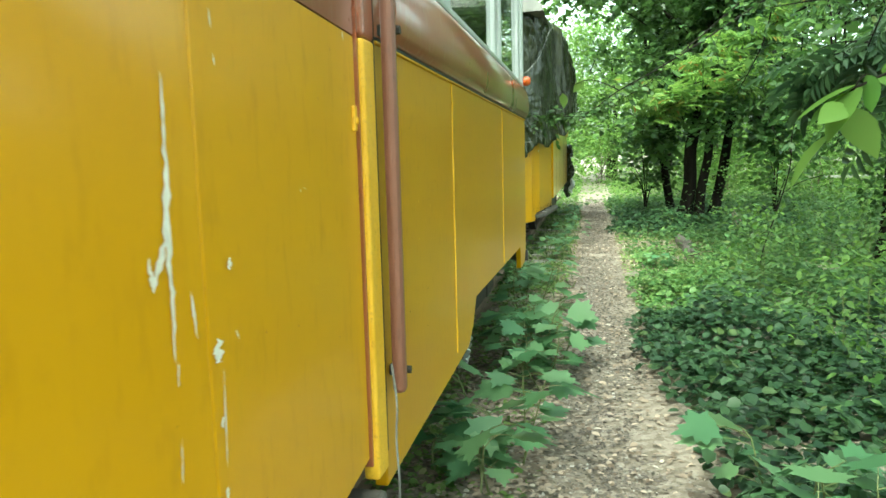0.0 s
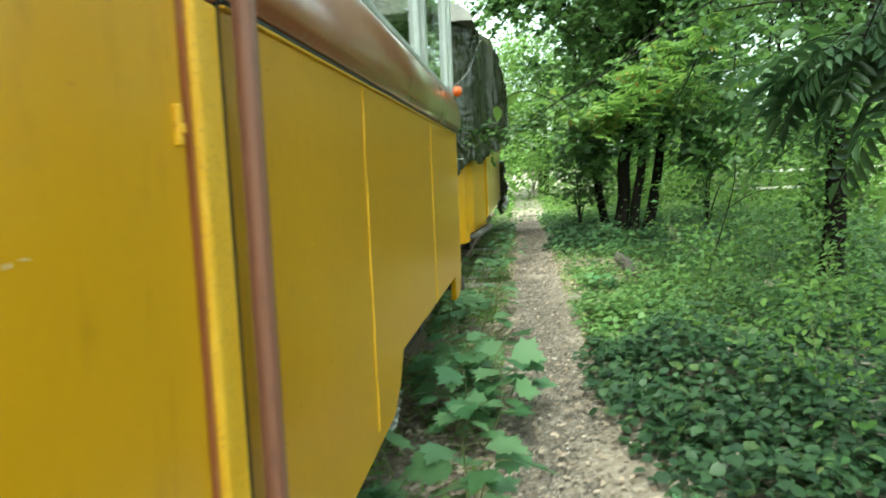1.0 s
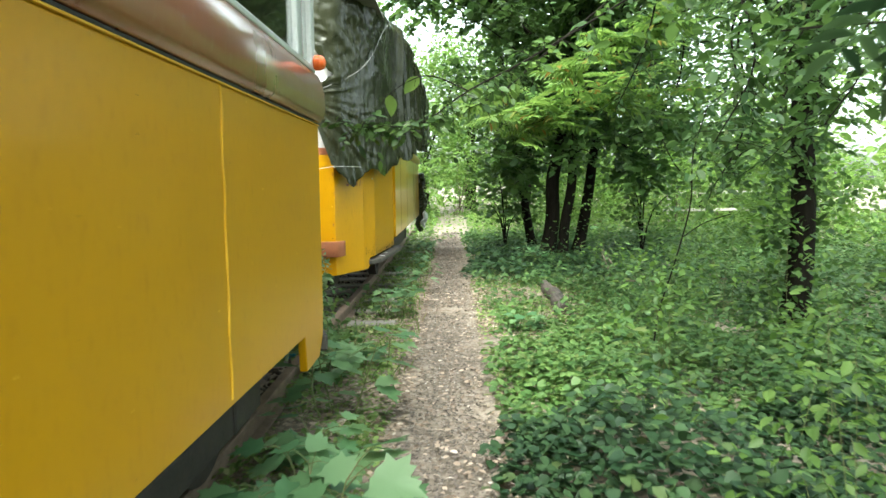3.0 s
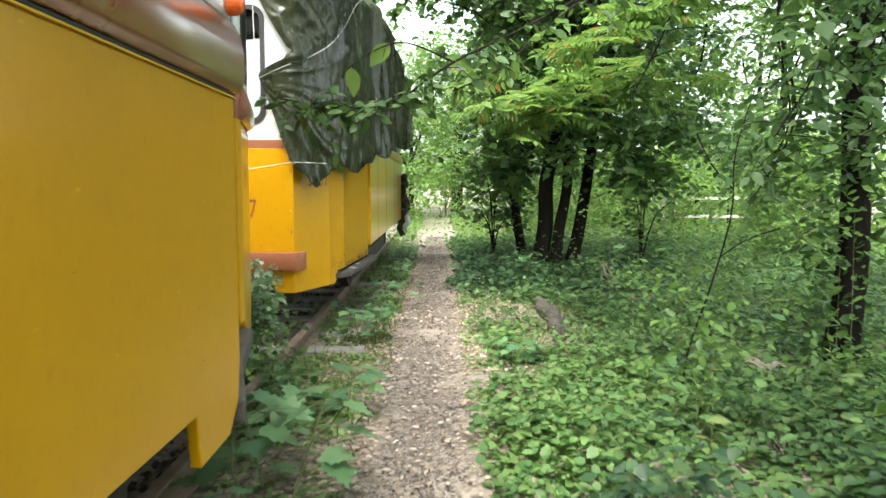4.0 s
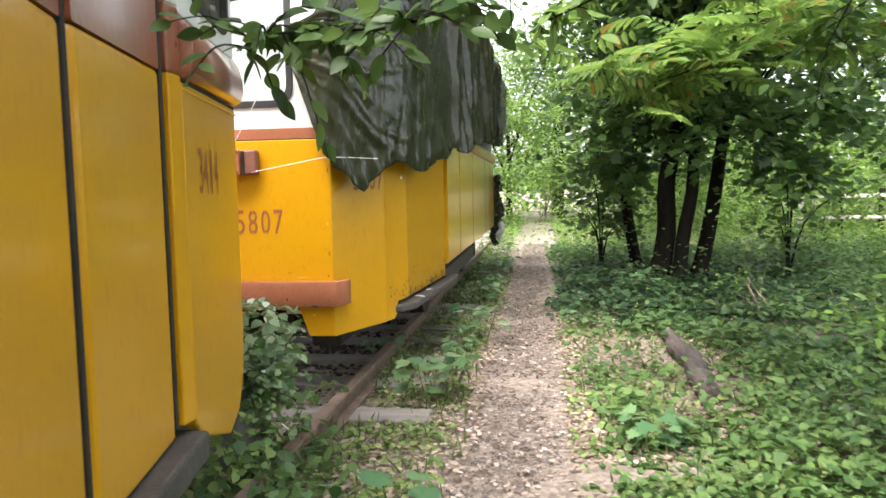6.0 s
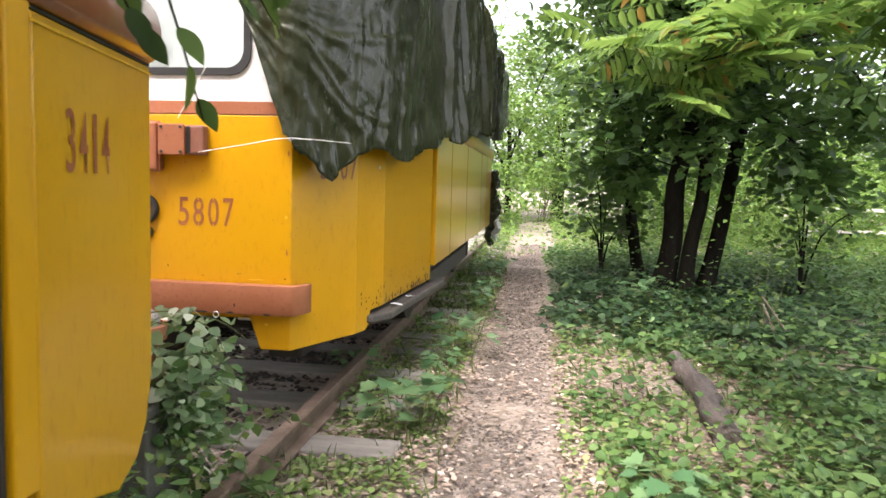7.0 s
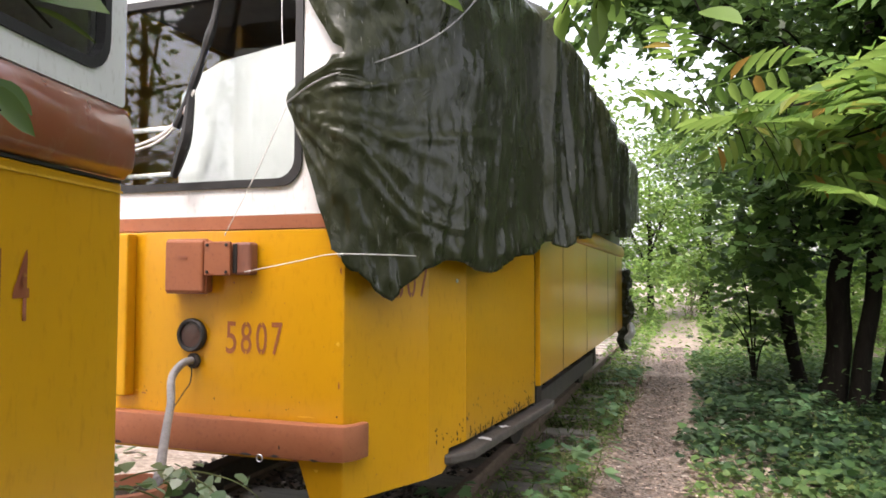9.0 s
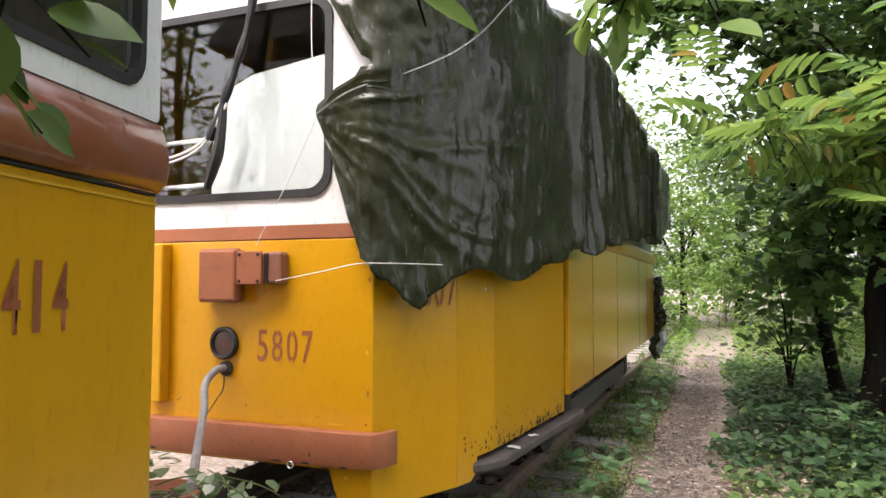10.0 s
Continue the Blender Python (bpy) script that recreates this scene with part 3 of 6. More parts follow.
for y in (2.675, 4.21):
    bm = bmesh.new()
    tube([(X1 + 0.001, y + 0.004 * math.sin(k * 1.7), (0.58 if y < 3 else 0.70) + k * (0.078 if y < 3 else 0.0688)) for k in range(14)], [0.0042 + 0.0014 * math.sin(k * 2.3) for k in range(14)], 6, bm)
    part("seam", bm, M_SEAM, car, "raised vertical weld seam in brighter yellow")
part("gasket", boxes((X1 - 0.03, X1 + 0.004, 1.72, 5.68, 1.602, 1.611), bev=0.002), M_BLK, car)
part("panel_lip", boxes((X1 - 0.03, X1 + 0.006, 1.72, 5.68, 1.5955, 1.6015), bev=0.002), M_SEAM, car)
belt = [(-0.03, 1.613), (0.008, 1.613), (0.028, 1.635), (0.036, 1.68), (0.034, 1.74), (0.022, 1.80), (0.002, 1.838), (-0.03, 1.842)]
smooth(part("belt_rail", extrude([(X1 + x, 1.80, z) for x, z in belt], (0, 3.90, 0), 0.006), M_BRN, car, "shiny redbrown rounded belt rail"))
for y0, y1 in ((1.70, 1.79), (2.62, 2.74), (4.00, 4.075), (4.22, 4.30), (5.30, 5.38), (5.60, 5.68)):
    part("window_post", boxes((X1 - 0.05, X1 - 0.004, y0, y1, 1.842, 2.80), bev=0.008), M_ALU, car)
part("window_rail", boxes((X1 - 0.04, X1 + 0.0, 1.79, 5.60, 1.842, 1.87), bev=0.006), M_ALU, car)
for y0, y1 in ((1.79, 2.62), (2.74, 4.00), (4.075, 4.22), (4.30, 5.30), (5.38, 5.60)):
    if y1 - y0 > 0.2:
        ob = part("window_pane", boxes((X1 - 0.034, X1 - 0.028, y0, y1, 1.87, 2.80), bev=0), M_GLASS, car)
        ob.visible_shadow = False
part("fascia", boxes((X1 - 0.06, X1 - 0.002, -4.0, 5.70, 2.80, 3.02), bev=0.01), M_WHITE, car)


def roof_part(owner, y0, y1, half):
    arc = [(CX + half * math.cos(radians(a)), 3.02 + 0.34 * math.sin(radians(a))) for a in range(0, 181, 12)]
    return smooth(part("roof", extrude([(x, y0, z) for x, z in arc], (0, y1 - y0, 0)), M_GREY, owner), 50)


roof_part(car, -4.2, 7.62, 1.18)
# far side, floor and inner end
part("far_side", boxes((-2.84, -2.80, -4, 5.7, 0.5, 1.84), bev=0.005), M_YEL, car)
for y in (-3.9, -2.4, -0.9, 0.6, 2.1, 3.6, 5.1, 5.62):
    part("window_post", boxes((-2.84, -2.79, y, y + 0.08, 1.84, 2.80), bev=0.006), M_ALU, car)
part("fascia", boxes((-2.84, -2.79, -4.0, 5.70, 2.80, 3.02), bev=0.01), M_WHITE, car)
part("floor", boxes((-2.78, X1 - 0.06, -4.0, 5.66, 0.84, 0.88), (-2.4, -0.97, 5.66, 7.58, 0.84, 0.88), bev=0.004), M_CABIN, car)
part("rear_side", boxes((X1 - 0.035, X1, -4.0, 0.17, 0.5, 1.84), bev=0.005), M_YEL, car)
part("rear_end", boxes((-2.8, X1 - 0.04, -4.06, -4.0, 0.5, 3.02), bev=0.01), M_YEL, car)
for y in (2.95, 4.55):
    bm = boxes((-1.35, -0.62, y, y + 0.40, 1.24, 1.30), (-1.35, -0.62, y + 0.36, y + 0.42, 1.28, 1.98), bev=0.03)
    tube([(-1.0, y + 0.2, 1.24), (-1.0, y + 0.2, 0.88)], 0.03, 8, bm)
    part("passenger_seat", bm, M_SEAT, car, "pale grey passenger seat")

# rear folding door
D0, D1, D2 = (-0.440, 0.20), (-0.450, 0.833), (-0.497, 1.590)
for a, b in ((D0, D1), (D1, D2)):
    w = dist2(a, b)
    leaf = part("door_leaf", slab(a, b, rect(0.001, w - 0.001, 0.62, 1.592), 0.035, 0.003), M_YELD, car)
    part("upper_panel", ring(a, b, rounded(0.006, w - 0.006, 1.594, 2.75, 0.008, 3), rounded(0.09, w - 0.09, 1.76, 2.66, 0.05, 3), 0.034, 0.001), M_BRN, leaf, "redbrown upper door frame")
    pane = part("window_pane", slab(a, b, rect(0.08, w - 0.08, 1.75, 2.67), 0.005, 0, -0.015), M_GLASS, leaf)
    pane.visible_shadow = False
jamb = part("door_jamb", boxes((X1 - 0.03, X1 + 0.010, 1.603, 1.684, 0.56, 1.592), bev=0.008), M_SEAM, car, "bright yellow door jamb")
part("jamb_top", boxes((X1 - 0.03, X1 + 0.010, 1.603, 1.684, 1.593, 2.80), bev=0.008), M_BRN, jamb, "redbrown upper jamb")
part("door_groove", boxes((X1 - 0.028, X1 - 0.003, 1.592, 1.602, 0.60, 2.75), bev=0), M_BRN, car)
part("door_groove", boxes((X1 - 0.028, X1 + 0.006, 1.686, 1.698, 0.60, 2.75), bev=0), M_BLK, car)
rail = part("handrail", boxes((X1 + 0.016, X1 + 0.050, 1.705, 1.748, 0.74, 2.25), bev=0.014), M_HAND, car, "faded redbrown vertical handrail")
for z in (0.79, 1.63):
    bm = boxes((X1 - 0.002, X1 + 0.04, 1.746, 1.772, z - 0.015, z + 0.015), bev=0.006)
    tube([(X1 + 0.04, 1.760, z), (X1 + 0.054, 1.760, z)], 0.011, 6, bm)
    part("bracket", bm, M_IRON, rail)
part("wire", tube(curve_pts([(X1 + 0.02, 1.70, 0.82), (X1 + 0.03, 1.70, 0.72), (X1 + 0.02, 1.72, 0.62), (X1 + 0.03, 1.70, 0.52), (X1 + 0.02, 1.73, 0.44)], 5), 0.003, 5), M_HOSE, car)
part("step", boxes((X1 - 0.30, X1 + 0.03, 0.1, 1.60, 0.50, 0.545), bev=0.012), M_STEP, car)
# bare scratches and chips on the rear door
def scratch(a, b, s0, z0, s1, z1, w, bulge=1.6):
    a3, d = Vector((*a, 0)), (Vector((*b, 0)) - Vector((*a, 0))).normalized()
    nrm = Vector((d.y, -d.x, 0))
    rnd = random.Random(int(s0 * 1000 + z0 * 777))
    bm = bmesh.new()
    n = 12
    lo, hi = [], []
    for i in range(n + 1):
        t = i / n
        k = w * (math.sin(math.pi * t) ** 0.6 * rnd.uniform(0.5, bulge) + 0.08)
        s, z = s0 + (s1 - s0) * t + rnd.gauss(0, w * 0.3), z0 + (z1 - z0) * t
        lo.append(bm.verts.new(a3 + d * (s - k) + Vector((0, 0, z)) + nrm * 0.0022))
        hi.append(bm.verts.new(a3 + d * (s + k) + Vector((0, 0, z)) + nrm * 0.0022))
    for i in range(n):
        bm.faces.new((lo[i], hi[i], hi[i + 1], lo[i + 1]))
    part("scratch", bm, M_CHIP, car, "bare pale scratch in the paint")


for q in ((0.566, 1.425, 0.564, 1.33, 0.0025), (0.564, 1.35, 0.556, 1.20, 0.006), (0.518, 1.225, 0.524, 1.185, 0.0035), (0.524, 1.19, 0.556, 1.245, 0.005), (0.558, 1.22, 0.555, 1.10, 0.0035), (0.597, 1.175, 0.604, 1.115, 0.002), (0.556, 1.01, 0.551, 0.955, 0.001), (0.560, 1.10, 0.557, 1.07, 0.0012)):
    scratch(D0, D1, *q)
for q in ((0.022, 1.103, 0.020, 1.070, 0.009), (0.069, 1.20, 0.068, 1.183, 0.0045), (0.020, 1.00, 0.019, 0.985, 0.003), (0.020, 0.905, 0.021, 0.885, 0.004), (0.055, 1.515, 0.057, 1.49, 0.002), (0.060, 1.46, 0.061, 1.445, 0.0015), (0.36, 1.276, 0.362, 1.27, 0.002), (0.664, 1.588, 0.67, 1.57, 0.004), (0.376, 1.278, 0.392, 1.274, 0.002), (0.032, 1.06, 0.024, 0.93, 0.0012), (0.075, 1.10, 0.085, 1.085, 0.0012)):
    scratch(D1, D2, *q)


def specks(owner, a, b, s0, s1, z0, z1, n, size, material, seed):
    """Many small knocks in the paint, too small to tell apart."""
    a3, d = Vector((*a, 0)), (Vector((*b, 0)) - Vector((*a, 0))).normalized()
    nrm = Vector((d.y, -d.x, 0))
    r = random.Random(seed)
    bm = bmesh.new()
    for k in range(n):
        c = a3 + d * r.uniform(s0, s1) + Vector((0, 0, z0 + (z1 - z0) * r.random() ** 1.3)) + nrm * 0.0016
        w, hg = size * r.uniform(0.3, 1), size * r.uniform(0.3, 1.6)
        bm.faces.new([bm.verts.new(c + d * math.cos(q * 1.2566) * w * r.uniform(0.5, 1) + Vector((0, 0, math.sin(q * 1.2566) * hg * r.uniform(0.5, 1)))) for q in range(5)])
    part("paint_damage", bm, material, owner)["kind"] = "stuff"


specks(car, (X1, 1.7), (X1, 5.6), 0.05, 3.8, 0.72, 1.55, 34, 0.0035, M_IRON, 1)
specks(car, (X1, 1.7), (X1, 5.6), 0.05, 3.8, 0.72, 1.58, 30, 0.005, M_SEAM, 2)
specks(car, D1, D2, 0.03, 0.66, 0.65, 1.58, 14, 0.003, M_RUST, 3)
specks(car, D0, D1, 0.3, 0.6, 0.65, 1.58, 10, 0.003, M_IRON, 4)
# front folding door, end panel
F0, F1, F2 = (-0.520, 5.70), (-0.690, 6.215), (-0.812, 6.80)
for a, b in ((F0, F1), ((F1[0] + 0.008, F1[1] + 0.021), F2)):
    w = dist2(a, b)
    leaf = part("door_leaf", slab(a, b, rect(0.0, w - 0.006, 0.590, 1.640), 0.04, 0.016), M_YEL, car)
    part("upper_panel", ring(a, b, rounded(0.0, w - 0.006, 1.641, 2.78, 0.008, 3), rounded(0.10, w - 0.09, 1.83, 2.68, 0.07, 3), 0.04, 0.001), M_BRN, leaf, "redbrown upper door frame")
    part("window_frame", ring(a, b, rounded(0.10, w - 0.09, 1.83, 2.68, 0.07, 4), rounded(0.125, w - 0.115, 1.855, 2.655, 0.06, 4), 0.03, 0.004), M_ALU, leaf)
    pane = part("window_pane", slab(a, b, rect(0.12, w - 0.11, 1.85, 2.66), 0.005, 0, -0.015), M_GLASS, leaf)
    pane.visible_shadow = False
for p in (F1, F2):
    bm = boxes((p[0] - 0.03, p[0] + 0.001, p[1] + 0.002, p[1] + 0.016, 0.62, 2.78), bev=0.004)
    part("door_seal", bm, M_IRON, car, "black rubber door seal")
E1, E2 = (-0.800, 6.90), (-0.955, 7.62)
part("corner_post", slab((-0.80, 6.825), E1, rect(0, dist2((-0.80, 6.825), E1), 0.62, 1.640), 0.05, 0.006), M_YELD, car)
part("corner_post", slab((-0.80, 6.825), E1, rect(0, dist2((-0.80, 6.825), E1), 1.641, 1.835), 0.05, 0.006), M_BRN, car)
part("corner_post", slab((-0.80, 6.825), E1, rect(0, dist2((-0.80, 6.825), E1), 1.836, 2.80), 0.05, 0.006), M_WHITE, car)
w = dist2(E1, E2)
endp = [(0, 0.60), (0.10, 0.53), (0.45, 0.42), (0.60, 0.46), (0.68, 0.54), (w - 0.01, 0.66), (w, 0.75), (w, 1.625), (0, 1.625)]
part("end_panel", slab(E1, E2, endp, 0.04, 0.008), M_YEL, car)
part("crease", slab(E1, E2, rect(0.0, w, 1.626, 1.634), 0.03, 0, -0.002), M_BLK, car)
part("crease", slab(E1, E2, rect(0.0, w, 1.600, 1.606), 0.004, 0, 0.004), M_SEAM, car)
d = (Vector((*E2, 0)) - Vector((*E1, 0))).normalized()
nr = Vector((d.y, -d.x, 0))
smooth(part("belt_rail", extrude([Vector((*E1, 0)) + nr * (x * 1.1) + Vector((0, 0, 1.636 + (z - 1.613) * 0.80)) for x, z in belt], d * (w - 0.004), 0.006), M_BRN, car, "shiny redbrown rounded belt rail"))
part("window_wall", ring(E1, E2, rounded(0, w, 1.82, 2.80, 0.01, 5), rounded(0.12, w - 0.07, 1.88, 2.70, 0.09, 5), 0.04), M_WHITE, car)
part("window_frame", ring(E1, E2, rounded(0.12, w - 0.07, 1.88, 2.70, 0.09, 5), rounded(0.145, w - 0.095, 1.905, 2.675, 0.075, 5), 0.03, 0.006), M_BLK, car)
part("window_pane", slab(E1, E2, rect(0.14, w - 0.09, 1.90, 2.68), 0.005, 0, -0.015), M_GLASS, car).visible_shadow = False
# front wall towards the other car
G0, G1 = (E2[0], E2[1] + 0.004), (2 * CX - E2[0], E2[1] + 0.004)
wf = abs(G1[0] - G0[0])
front1 = lambda z0, z1, mt, o=0.0: part("front_panel", slab(G0, G1, rect(0, wf, z0, z1), 0.04, 0.012, o), mt, car)
front1(0.66, 1.630, M_YEL)
front1(1.636, 1.82, M_BRN, 0.02)
part("front_wall", ring(G0, G1, rounded(0, wf, 1.822, 2.86, 0.01, 5), rounded(0.12, wf - 0.12, 1.90, 2.72, 0.1, 5), 0.04), M_WHITE, car)
part("window_pane", slab(G0, G1, rect(0.12, wf - 0.12, 1.90, 2.72), 0.005, 0, -0.015), M_GLASS, car).visible_shadow = False
# Added panel that stops the view through the cab, so its glass looks dark.
part("dark_backing", slab(G0, G1, rect(0.06, wf - 0.06, 1.84, 2.78), 0.01, 0, -0.06), M_GREY, car, "grey panel added behind the end window to darken the cab")
part("fascia", slab((X1, 5.70), E2, rect(0, dist2((X1, 5.70), E2), 2.80, 3.02), 0.05, 0.01), M_WHITE, car)
part("far_end_side", slab((2 * CX - E2[0], E2[1]), (-2.84, 5.7), rect(0, dist2((2 * CX - E2[0], E2[1]), (-2.84, 5.7)), 0.55, 3.02), 0.04, 0.006), M_YEL, car)
part("step", extrude([(-0.60, 5.66, 0.50), (-0.465, 5.66, 0.50), (-0.635, 6.24, 0.50), (-0.765, 6.91, 0.50), (-0.90, 6.91, 0.50), (-0.78, 6.2, 0.50)], (0, 0, 0.085), 0.012), M_STEP, car, "worn dark running board under the door")
number("3414", 0.146, E1, E2, 0.138, 0.069, 1.298, car, "redbrown painted fleet number")
part("indicator_lamp", lathe([(0.028, 0), (0.036, 0.006), (0.036, 0.03), (0.026, 0.05), (0.01, 0.056)], (X1 + 0.000, 5.62, 1.885), (1, 0, 0), 20), M_LAMP, car, "round orange indicator lens")
part("latch", boxes((-0.499, -0.486, 1.553, 1.567, 1.385, 1.44), (-0.499, -0.482, 1.556, 1.564, 1.40, 1.415), bev=0.003), M_SEAM, car, "small yellow door latch")
# running gear
part("underframe", boxes((-2.35, -0.98, -3.8, 5.66, 0.60, 0.80), (-2.3, -1.05, -3.6, 5.5, 0.50, 0.62), (-2.3, -1.02, 5.5, 7.5, 0.60, 0.80), bev=0.01), M_IRON, car)
bogie = part("bogie_frame", boxes((-0.76, -0.69, 3.05, 5.25, 0.36, 0.50), (-2.61, -2.54, 3.05, 5.25, 0.36, 0.50), (-2.5, -0.8, 4.0, 4.3, 0.30, 0.50), bev=0.015), M_IRON, car)


def wheelset(owner, y):
    bm = tube([(CX - 0.80, y, 0.47), (CX + 0.80, y, 0.47)], 0.06, 12)
    ax = part("axle", bm, M_IRON, owner)
    for sg in (1, -1):
        wl = lathe([(0.06, -0.05), (0.11, -0.055), (0.12, -0.02), (0.25, -0.015), (0.265, -0.05), (0.345, -0.052), (0.345, 0.045), (0.318, 0.062), (0.262, 0.055), (0.25, 0.02), (0.12, 0.03), (0.10, 0.07), (0.06, 0.075)], (CX + sg * 0.752, y, 0.486), (-sg, 0, 0), 32)
        smooth(part("wheel", wl, M_IRON, owner))
        part("axle_box", boxes((CX + sg * 0.90 - 0.07, CX + sg * 0.90 + 0.07, y - 0.11, y + 0.11, 0.36, 0.60), bev=0.02), M_IRON, owner)


for y in (3.45, 4.95, -2.6):
    wheelset(car, y)
for k in range(9):
    z = 0.30 - 0.05 * math.sin(math.pi * k / 8)
    part("chain_link", lathe([(0.009, -0.003), (0.017, -0.005), (0.017, 0.005), (0.009, 0.003)], (-0.62, 3.45 + k * 0.035, z + 0.008 * k), (0.3, 1, (-1) ** k * 0.8), 8), M_ALU, car)
coup = part("coupler", boxes((CX - 0.07, CX + 0.07, 7.3, 8.95, 0.42, 0.54), (CX - 0.16, CX + 0.16, 8.05, 8.35, 0.38, 0.58), bev=0.02), M_IRON, car)

# ---- trailer under the tarpaulin ----
A0, A1 = (-2.37, 8.82), (-0.930, 8.82)
A2, A3 = (-0.665, 9.42), (-0.556, 10.84)
X2 = -0.530
trl = root("trailer_car", (CX, 13, 0.15), "yellow tram trailer half covered by a dark tarpaulin", "tram trailer")
wA = dist2(A0, A1)
fp = [(0, 0.475), (0.15, 0.475), (0.205, 0.625), (wA - 0.205, 0.625), (wA - 0.15, 0.475), (wA, 0.475), (wA, 1.598), (0, 1.598)]
part("front_panel", slab(A0, A1, fp, 0.035, 0.006), M_YEL, trl)
part("colour_band", slab(A0, A1, rect(0, wA, 1.599, 1.660), 0.035, 0.003, 0.002), M_RUST, trl, "redbrown painted band under the window")
part("front_wall", ring(A0, A1, rounded(0, wA, 1.661, 3.0, 0.01, 7), rounded(0.21, wA - 0.21, 1.79, 2.66, 0.10, 7), 0.035), M_WHITE, trl)
part("window_seal", ring(A0, A1, rounded(0.20, wA - 0.20, 1.78, 2.67, 0.105, 7), rounded(0.235, wA - 0.235, 1.815, 2.635, 0.085, 7), 0.03, 0.012), M_BLK, trl, "black rubber window seal")
part("window_pane", slab(A0, A1, rect(0.22, wA - 0.22, 1.80, 2.65), 0.005, 0, -0.012), M_GLASS, trl).visible_shadow = False
bm = extrude([(-1.83, 8.90, 1.81), (-1.17, 8.90, 1.81), (-1.16, 8.90, 2.44), (-1.60, 8.90, 2.38), (-1.72, 8.90, 2.33), (-1.82, 8.90, 2.24)], (0, 0.012, 0), 0.003)
part("white_board", bm, M_BOARD, trl, "dirty white board behind the windscreen")
for z in (1.87, 2.09):
    part("guard_rail", tube([(-2.3, 8.93, z), (-1.75, 8.93, z + 0.01)], 0.012, 8), M_WHITE, trl)
B1, B2 = (-0.728, 9.278), (-0.650, 9.60)
w12 = dist2(A1, B1)
part("corner_panel", slab(A1, B1, rect(0, w12, 0.475, 1.64), 0.035, 0.004), M_YEL, trl)
wb = dist2(B1, B2)
part("corner_panel", slab(B1, B2, [(0, 0.475), (0.12, 0.475), (0.16, 0.50), (0.18, 0.58), (wb, 0.585), (wb, 1.64), (0, 1.64)], 0.035, 0.004), M_YEL, trl)
part("corner_wall", slab(B1, B2, rect(0, wb, 1.641, 3.0), 0.035, 0.004), M_WHITE, trl)
part("corner_wall", slab(A1, B1, rect(0, w12, 1.641, 3.0), 0.035, 0.004), M_WHITE, trl)
w23 = dist2(B2, A3)
door2 = part("door_leaf", slab(B2, A3, rect(0.0, w23, 0.585, 1.64), 0.035, 0.006), M_YEL, trl)
part("door_upper", slab(B2, A3, rect(0.0, w23, 1.641, 3.0), 0.035, 0.006), M_WHITE, trl)
part("door_groove", boxes((X2 - 0.07, X2 - 0.035, 10.842, 10.885, 0.56, 2.9), bev=0), M_BLK, trl)
S0, S1 = (X2, 10.89), (X2, 17.05)
ws = dist2(S0, S1)
for s0, s1 in ((0, 0.92), (0.925, 2.30), (2.305, 4.20), (4.205, 5.2), (5.205, ws)):
    part("side_panel", slab(S0, S1, rect(s0, s1, 0.685, 1.72), 0.035, 0.004), M_YEL, trl)
smooth(part("belt_rail", extrude([(X2 + x, 10.89, 1.722 + (z - 1.613) * 0.7) for x, z in belt], (0, ws, 0), 0.006), M_YELD, trl))
part("upper_side", slab(S0, S1, rect(0, ws, 1.88, 3.02), 0.03, 0.005, -0.03), M_CABIN, trl)
part("far_side", boxes((-2.80, -2.76, 9.4, 17.05, 0.685, 3.02), bev=0.005), M_YEL, trl)
part("far_corner", slab((-2.78, 9.4), A0, rect(0, dist2((-2.78, 9.4), A0), 0.5, 3.0), 0.03, 0.005), M_YEL, trl)
part("rear_end", boxes((-2.76, X2 - 0.04, 17.0, 17.05, 0.685, 3.02), bev=0.01), M_YEL, trl)
part("floor", boxes((-2.75, -0.78, 9.4, 17.0, 0.84, 0.88), bev=0), M_CABIN, trl)
roof_part(trl, 8.85, 17.1, 1.12)
specks(trl, A0, A1, 0.3, wA - 0.02, 0.82, 1.57, 44, 0.0035, M_RUST, 5)
specks(trl, A0, A1, 0.3, wA - 0.02, 0.64, 0.9, 26, 0.006, M_IRON, 6)
specks(trl, A1, B1, 0.01, w12 - 0.01, 0.5, 1.4, 26, 0.004, M_RUST, 7)
specks(trl, B2, A3, 0.01, w23 - 0.01, 0.6, 0.78, 60, 0.010, M_RAIL, 8)
specks(trl, B2, A3, 0.01, w23 - 0.01, 0.6, 1.4, 24, 0.004, M_RUST, 9)
specks(trl, B2, A3, 0.05, w23 - 0.05, 0.590, 0.64, 80, 0.016, M_IRON, 11)
specks(trl, B1, B2, 0.02, wb - 0.02, 0.59, 0.70, 22, 0.012, M_IRON, 12)
specks(trl, S0, S1, 0.05, 5.5, 0.7, 1.6, 50, 0.006, M_RAIL, 10)
# bumper beam with a rounded end
bo = [(-2.44, 8.90), (-2.42, 8.80), (-2.34, 8.745), (-0.99, 8.745), (-0.90, 8.765), (-0.865, 8.82), (-0.850, 8.90)]
bi = [(-0.885, 8.905), (-0.90, 8.84), (-0.93, 8.812), (-2.36, 8.812), (-2.40, 8.86), (-2.41, 8.905)]
smooth(part("bumper", extrude([(x, y, 0.655) for x, y in bo + bi], (0, 0, 0.142), 0.006), M_RUST, trl, "dented redbrown bumper beam"), 35)
part("bumper_ring", tube([(-1.27 + 0.014 * math.cos(k * 0.5236), 8.741, 0.650 + 0.014 * math.sin(k * 0.5236)) for k in range(13)], 0.003, 6), M_ALU, trl)
